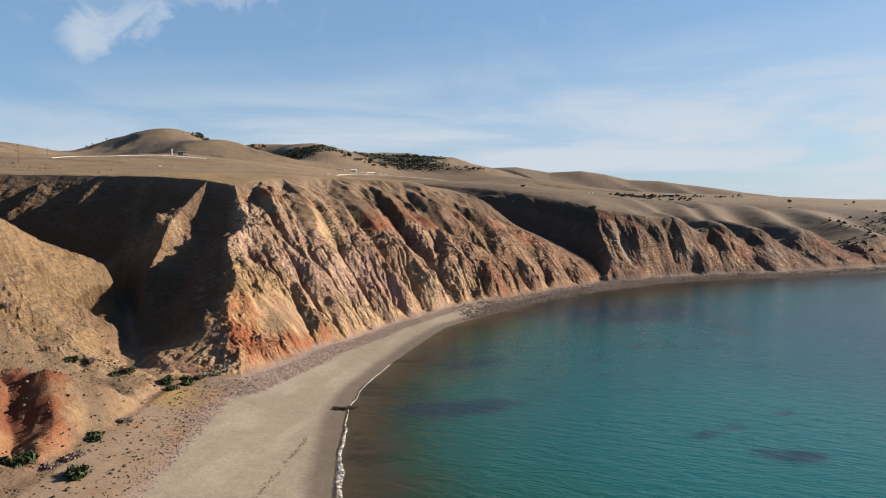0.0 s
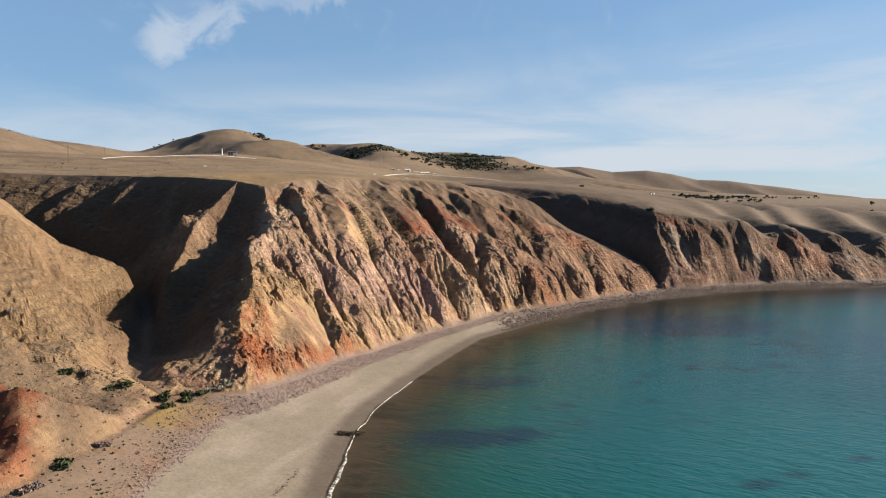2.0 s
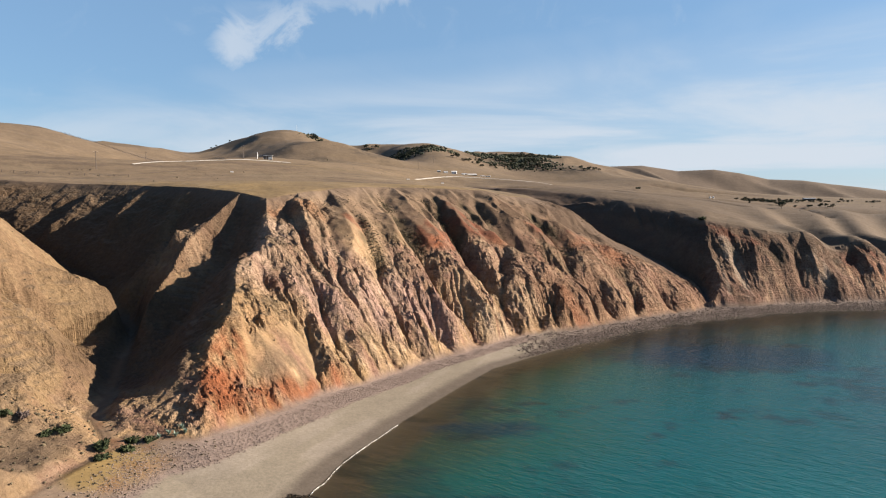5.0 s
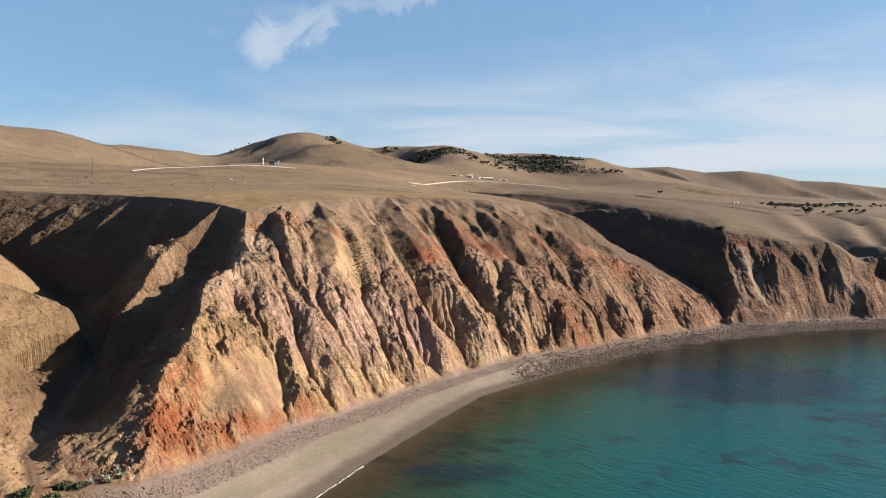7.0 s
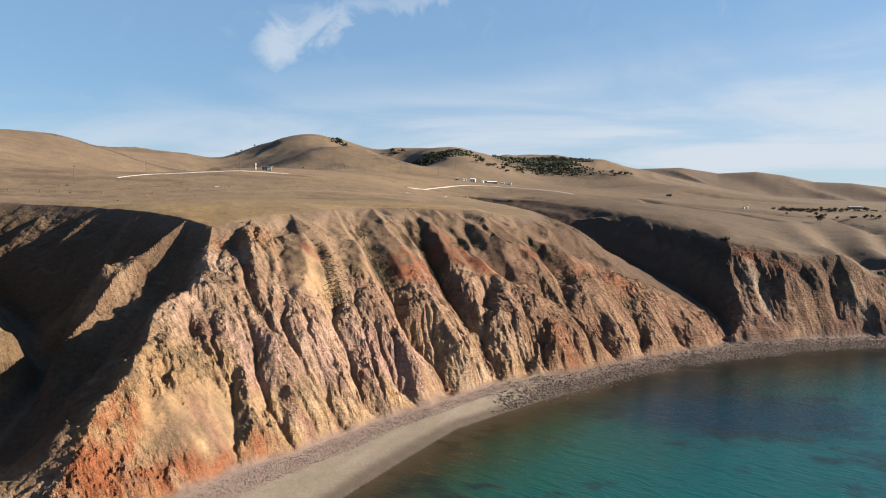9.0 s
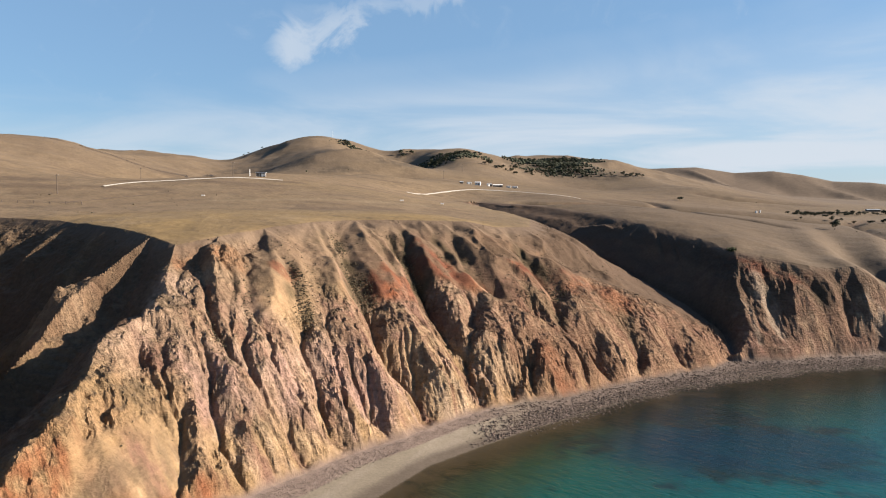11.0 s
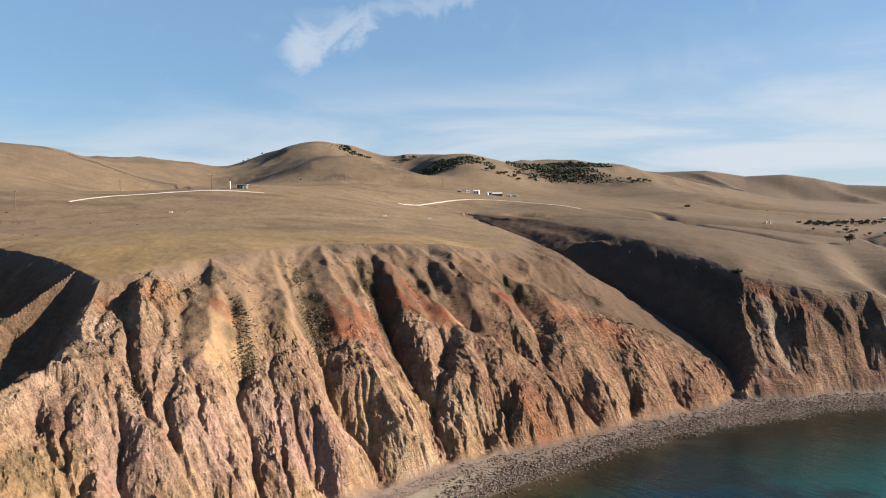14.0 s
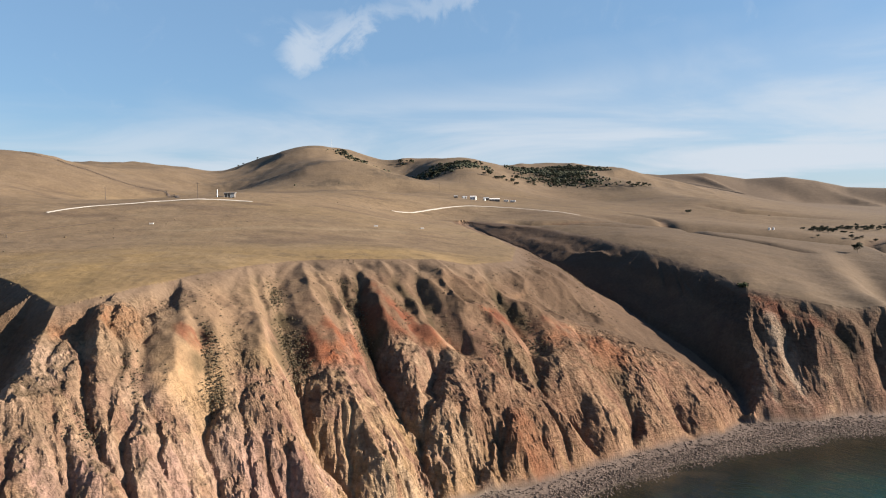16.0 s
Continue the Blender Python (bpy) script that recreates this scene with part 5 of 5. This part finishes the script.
# groves on the hillsides, the row by the far sheds, and single trees
scatter(10, -142, 1240, 12, 14)
scatter(8, -118, 1262, 16, 8)
scatter(6, -95, 1180, 40, 12, 10)
scatter(9, -55, 1347, 14, 16)
scatter(26, 10, 1118, 24, 26, -20)
scatter(22, 48, 1160, 24, 34, -20)
scatter(10, 75, 1222, 16, 20)
scatter(12, 108, 1065, 20, 34, -60)
scatter(34, 200, 1300, 40, 60, -30)
scatter(34, 268, 1510, 40, 30)
scatter(22, 215, 1192, 48, 14)
scatter(8, 150, 1150, 30, 20)
scatter(30, 222, 1232, 46, 26, 15)
scatter(16, 300, 1165, 50, 20)
scatter(20, 376, 700, 40, 9, 30)
scatter(26, 425, 770, 36, 12, 10)
scatter(24, 470, 785, 40, 14, -6)
scatter(12, 392, 642, 34, 5, -4)
scatter(14, 540, 780, 50, 12)
for spot in ((353, 700), (338, 644), (404, 890), (306, 860), (300, 520), (-330, 1250), (-318, 1240), (-300, 1260), (-420, 1300), (-430, 1310), (520, 620), (470, 560), (610, 640), (640, 660), (700, 620), (680, 700)):
    spots.append(spot)
for k, (sx_, sy_) in enumerate(spots):
    m = pose(sx_, sy_, ground_height(sx_, sy_) - 0.1, 0, 0, rng.random() * 360)
    m = m @ Matrix.Scale((0.25 + 0.3 * rng.random() if sx_ > 330 and sy_ < 1000 or sx_ < -280 else 0.45 + 0.55 * rng.random()), 4)
    if k < 3:
        KINDS[k].matrix_world = m
    else:
        made = copy_thing(KINDS[k % 3], m)
        made.matrix_world = m


def bush(x, y, r, high, mat, label, seed, name="bush", grey=False):
    g = np.random.default_rng(seed)
    b = empty_at(name, x, y)
    lumps = [clump(g, r * (0.35 + 0.25 * g.random()), 46) + np.array([g.normal() * r * 0.4, g.normal() * r * 0.4, high * (0.25 + 0.4 * g.random())]) for _ in range(9)]
    me = leafy_mesh("foliage", np.concatenate(lumps))
    me.materials.clear()
    me.materials.append(mat)
    f = new("foliage", me)
    f.parent = b
    bm = bmesh.new()
    for k in range(4):
        tube(bm, (0, 0, -0.2), (math.cos(k * 1.6) * r * 0.4, math.sin(k * 1.6) * r * 0.4, high * 0.5), 0.05, 0.02, 5)
    part("stems", bm, trunk_mat, b)
    return tagged(b, label, "bush")


GREEN, GREY = "low dark green bush at a gully mouth", "grey leafless bush on a dry slope"
twig_mat = islands("grey_twigs", (0.07, 0.055, 0.05), (0.17, 0.13, 0.115))
for k, (bx, by, br, grey) in enumerate([(-47, 159, 1.6, 0), (-43.5, 161, 1.7, 1), (-38, 158, 1.5, 0), (-35, 159, 1.6, 0), (-27.5, 156, 2.0, 0), (-30, 130, 1.4, 1), (-32.5, 122, 1.6, 0), (-33.5, 113, 1.8, 1), (-35.5, 109, 1.6, 1),
                                        (-39.5, 110, 2.4, 0), (-31.5, 107, 2.0, 0), (-65.5, 178, 1.6, 1), (-66.5, 172, 1.3, 1), (-24, 162, 1.5, 0), (-21, 163, 1.2, 0), (184.5, 390.5, 2.0, 0), (-25.5, 152, 1.4, 0), (-23, 158, 1.6, 0)]):
    bush(bx, by, br * (0.7 if grey else 0.95), br * 0.55, twig_mat if grey else bush_mat, GREY if grey else GREEN, 40 + k)


def agave(x, y, seed):
    g = np.random.default_rng(seed)
    a = empty_at("agave", x, y)
    for k in range(16):
        t, lean, long = k * 2.4, 0.35 + 0.5 * g.random(), 1.0 + 0.5 * g.random()
        bm = bmesh.new()
        d, s = Vector((math.cos(t) * lean, math.sin(t) * lean, 1)).normalized(), Vector((-math.sin(t), math.cos(t), 0))
        low = [bm.verts.new(d * (long * f) + s * (w * e) + Vector((0, 0, h))) for f, w in ((0.0, 0.10), (0.5, 0.13)) for e, h in ((-1, 0.05), (0, 0.0), (1, 0.05))]
        tip = bm.verts.new(d * long)
        for q in ((0, 1, 4, 3), (1, 2, 5, 4)):
            bm.faces.new([low[i] for i in q])
        bm.faces.new((low[3], low[4], tip))
        bm.faces.new((low[4], low[5], tip))
        part("leaf", bm, agave_mat, a)
    return tagged(a, "clump of blue-green agave above the shingle", "agave", "agaves by the beach")


agave_mat = plain("agave_leaf", (0.12, 0.17, 0.13), 0.6, 0.2)
for k, (ax_, ay_) in enumerate([(-16.5, 164.5), (-15, 165.5), (-18, 165), (-19.5, 163.8), (-16, 166.5)]):
    agave(ax_, ay_, 70 + k)


def scattered(name, weight, count, size, mat, seed, label, category, flat=0.6, sink=0.2, coarse=False):
    """Many small lumps strewn over the land where weight says, as one mesh."""
    g = np.random.default_rng(seed)
    cell = np.gradient(radii)[:, None] * grid_r * np.gradient(angles)[None, :]
    w = np.clip(weight, 0, None) * cell
    w[:, angles > radians(57)] = 0
    w = w.ravel() / w.sum()
    pick = g.choice(len(w), size=count, p=w)
    c = np.stack([gx.ravel()[pick], gy.ravel()[pick], gz.ravel()[pick]], -1)
    c[:, :2] += g.normal(size=(count, 2)) * 0.4
    bm = bmesh.new()
    if coarse:
        bmesh.ops.create_cube(bm, size=1.3)
        bmesh.ops.triangulate(bm, faces=bm.faces)
    else:
        bmesh.ops.create_icosphere(bm, subdivisions=1, radius=1.0)
    base = np.array([v.co[:] for v in bm.verts])
    tri = np.array([[v.index for v in f.verts] for f in bm.faces])
    bm.free()
    s = size[0] + (size[1] - size[0]) * g.random(count) ** 2.5
    shape = base[None] * (0.65 + 0.6 * g.random((count, len(base), 1)))
    shape = shape * s[:, None, None] * np.stack([0.8 + 0.5 * g.random(count), 0.8 + 0.5 * g.random(count), np.full(count, flat)], -1)[:, None]
    co = c[:, None] + shape
    co[..., 2] += (s * flat * (1 - sink))[:, None] * 0.5
    faces = (tri[None] + np.arange(count)[:, None, None] * len(base)).reshape(-1, 3)
    me = bpy.data.meshes.new(name)
    me.vertices.add(co.size // 3)
    me.vertices.foreach_set("co", co.ravel().astype(np.float32))
    me.loops.add(faces.size)
    me.loops.foreach_set("vertex_index", faces.ravel().astype(np.int32))
    me.polygons.add(len(faces))
    me.polygons.foreach_set("loop_start", np.arange(0, faces.size, 3, dtype=np.int32))
    me.update(calc_edges=True)
    me.materials.append(mat)
    return tagged(new(name, me), label, category, kind="stuff")


beach_f = facts["d_shore"] / (facts["d_shore"] + facts["d_foot"] + 1e-6)
shore_zone = (gpart == 2) * smooth(gx, 62, 90) * (1 - smooth(gx, 330, 420)) * smooth(beach_f, 0.0, 0.1)
shore_zone = shore_zone + (gpart == 3) * smooth(gx, 76, 100) * (1 - smooth(facts["d_shore"], 0.5, 5)) * 0.25 * (gx < 330)
scattered("boulders", shore_zone * (0.25 + 0.75 * (1 - smooth(beach_f, 0.45, 0.75))) * (0.35 + smooth(fractal(gx / 9, gy / 9, 401), 0.0, 0.5)), 52000, (0.09, 0.36), stone_mat, 1, "grey and pink boulders strewn along the shore", "boulders", coarse=True)
shingle_zone = (gpart == 2) * (1 - smooth(gx, 70, 90)) * smooth(beach_f, 0.64, 0.69) * (1 - smooth(beach_f, 0.9, 1.0)) * smooth(gy, 90, 100) * (0.03 + smooth(gx, -26, -18))
scattered("shingle", shingle_zone, 20000, (0.05, 0.17), pebble_mat, 2, "pink-grey shingle along the back of the beach", "shingle", coarse=True)
gentle = 1 - smooth(gslope, 0.8, 1.4)
scrub_zone = (gpart == 1) * smooth(facts["u"], 0.08, 0.3) * (0.12 + smooth(fractal(gx / 16, gy / 16, 411), -0.1, 0.5)) * (0.06 + gentle * (1 - 0.85 * facts["bare"])) * (grid_r < 460) * (1 - 0.9 * (gx > 70) * (gy > 340) * (gx < 170))
scattered("scrub", scrub_zone, 3000, (0.08, 0.28), shrub_mat, 3, "low grey-green scrub dotted over the slopes", "scrub", 0.7, 0.3)
gully_zone = (gpart == 1) * (gx > -5) * (gx < 150) * smooth(facts["u"], 0.4, 0.55) * (1 - smooth(facts["u"], 0.85, 0.97)) * smooth(facts["d_rib"], 3.5, 7) * (grid_r < 460)
scattered("gully_shrubs", gully_zone * (0.04 + smooth(facts["gash"], 0.05, 0.4)) * smooth(fractal(gx / 6, gy / 6, 431, 4, 0.65), -0.5, 0.5), 11000, (0.07, 0.30), shrub_mat, 4, "dark shrubs in the gullies below the brow", "shrubs", 0.7, 0.3, True)
flat_zone = (gpart == 2) * (gx < -8) * smooth(beach_f, 0.66, 0.75) * (gy > 90)
scattered("dune_scrub", flat_zone, 700, (0.08, 0.3), shrub_mat, 6, "dry tufts on the flat behind the shingle", "scrub", 0.7, 0.3)
heath_zone = (gpart == 1) * (gx < -28) * (gy > 85) * (gy < 172) * (1 - smooth(facts["u"], 0.5, 0.8))
scattered("heath_shrubs", heath_zone, 1500, (0.1, 0.4), shrub_mat, 12, "small grey shrubs dotted over a dry slope", "shrubs", 0.7, 0.3)
pasture_zone = (gpart == 0) * (grid_r < 900) * smooth(fractal(gx / 70, gy / 70, 421), 0.15, 0.6) * grid_r ** -1.0
scattered("pasture_tufts", pasture_zone, 200, (0.2, 0.6), shrub_mat, 7, "scattered dark tussocks in dry pasture", "tussocks", 0.6, 0.3)
wood_zone = (gpart == 0) * (patch(205, 1300, 60, 75, -30, 0.4) + patch(268, 1510, 60, 45, 0, 0.4) + 0.7 * patch(30, 1145, 50, 45, -20, 0.5) + 0.4 * patch(220, 1195, 60, 25, 0, 0.5) + 0.03 * patch(-82, 845, 34, 18, 30, 0.5) + 0.3 * patch(-125, 1250, 40, 25, 15, 0.6))
scattered("hill_scrub", wood_zone, 5200, (0.9, 2.6), leaf_mat, 8, "dark scrub thick on the hillsides", "scrub", 1.1, 0.2)

point_zone = ((gpart == 0) + (gpart == 1)) * (patch(455, 432, 40, 34, 20, 0.5) + patch(560, 460, 80, 50, 10, 0.5) + 0.3 * patch(400, 395, 40, 14, 10, 0.5))
scattered("point_scrub", point_zone, 900, (0.5, 1.7), shrub_mat, 14, "dark scrub over a low eastern point", "scrub", 0.8, 0.2)


def surf():
    """The line of foam where the swell breaks on the sand."""
    line = [p for p in SHORE if 35 < p[1] < 215]
    pts = []
    for a, b in zip(line[:-1], line[1:]):
        n = max(2, int(math.dist(a, b) / 0.5))
        pts += [(a[0] + (b[0] - a[0]) * k / n, a[1] + (b[1] - a[1]) * k / n) for k in range(n)]
    pts = np.array(pts)
    for _ in range(200):
        pts[1:-1] = pts[1:-1] * 0.5 + (pts[:-2] + pts[2:]) * 0.25
    t = np.gradient(pts, axis=0)
    t /= np.linalg.norm(t, axis=1)[:, None]
    side = np.stack([t[:, 1], -t[:, 0]], -1)
    fade = (1 - smooth(pts[:, 1], 95, 150)) * 0.96 + 0.04 * (1 - smooth(pts[:, 1], 150, 205))
    inner = 0.3 + 0.5 * fractal(pts[:, 0] / 7, pts[:, 1] / 7, 501, 4, 0.6)
    wide = fade * (1.7 + 1.1 * fractal(pts[:, 0] / 4, pts[:, 1] / 4, 502, 4, 0.55))
    rows = [pts + side * (inner + np.maximum(wide, 0.04) * f)[:, None] for f in (0, 0.3, 0.7, 1.0)]
    me = bpy.data.meshes.new("surf")
    n = len(pts)
    co = np.concatenate([np.c_[r, np.full(n, h)] for r, h in zip(rows, (0.10, 0.26, 0.22, 0.03))])
    me.from_pydata(co.tolist(), [], [(k * n + i, (k + 1) * n + i, (k + 1) * n + i + 1, k * n + i + 1) for k in range(3) for i in range(n - 1)])
    me.materials.append(foam_mat)
    return tagged(new("surf", me), "thin white line of foam along the beach", "surf", kind="stuff")


surf()


def weed_bank():
    g = np.random.default_rng(9)
    lumps = [clump(g, 0.6, 30) * (1.6, 0.9, 0.4) + np.array([g.uniform(-2.4, 2.4), g.normal() * 0.5, 0.2]) for _ in range(26)]
    w = empty_at("seaweed", 11, 146)
    me = leafy_mesh("heap", np.concatenate(lumps))
    me.materials.clear()
    me.materials.append(weed_mat)
    f = new("heap", me)
    f.parent = w
    return tagged(w, "long dark heap of seaweed on wet sand", "seaweed")


weed_mat = islands("dark_seaweed", (0.015, 0.012, 0.008), (0.05, 0.038, 0.025), 0.6)
weed_bank()


def wrack():
    """A thin broken line of dried weed that the last tide left on the sand."""
    g = np.random.default_rng(23)
    w = empty_at("wrack_line", -4, 112)
    lumps = []
    for _ in range(150):
        t = g.random()
        x, y = -7 + 9.5 * t + g.normal() * 0.25, 98 + 30 * t + g.normal() * 0.8
        lumps.append(clump(g, 0.10 + 0.14 * g.random(), 12) * (1, 1, 0.4) + np.array([x + 4, y - 112, ground_height(x, y) - w.location.z + 0.03]))
    me = leafy_mesh("weed", np.concatenate(lumps))
    me.materials.clear()
    me.materials.append(weed_mat)
    f = new("weed", me)
    f.parent = w
    return tagged(w, "thin broken line of dried weed on pale sand", "seaweed")


wrack()
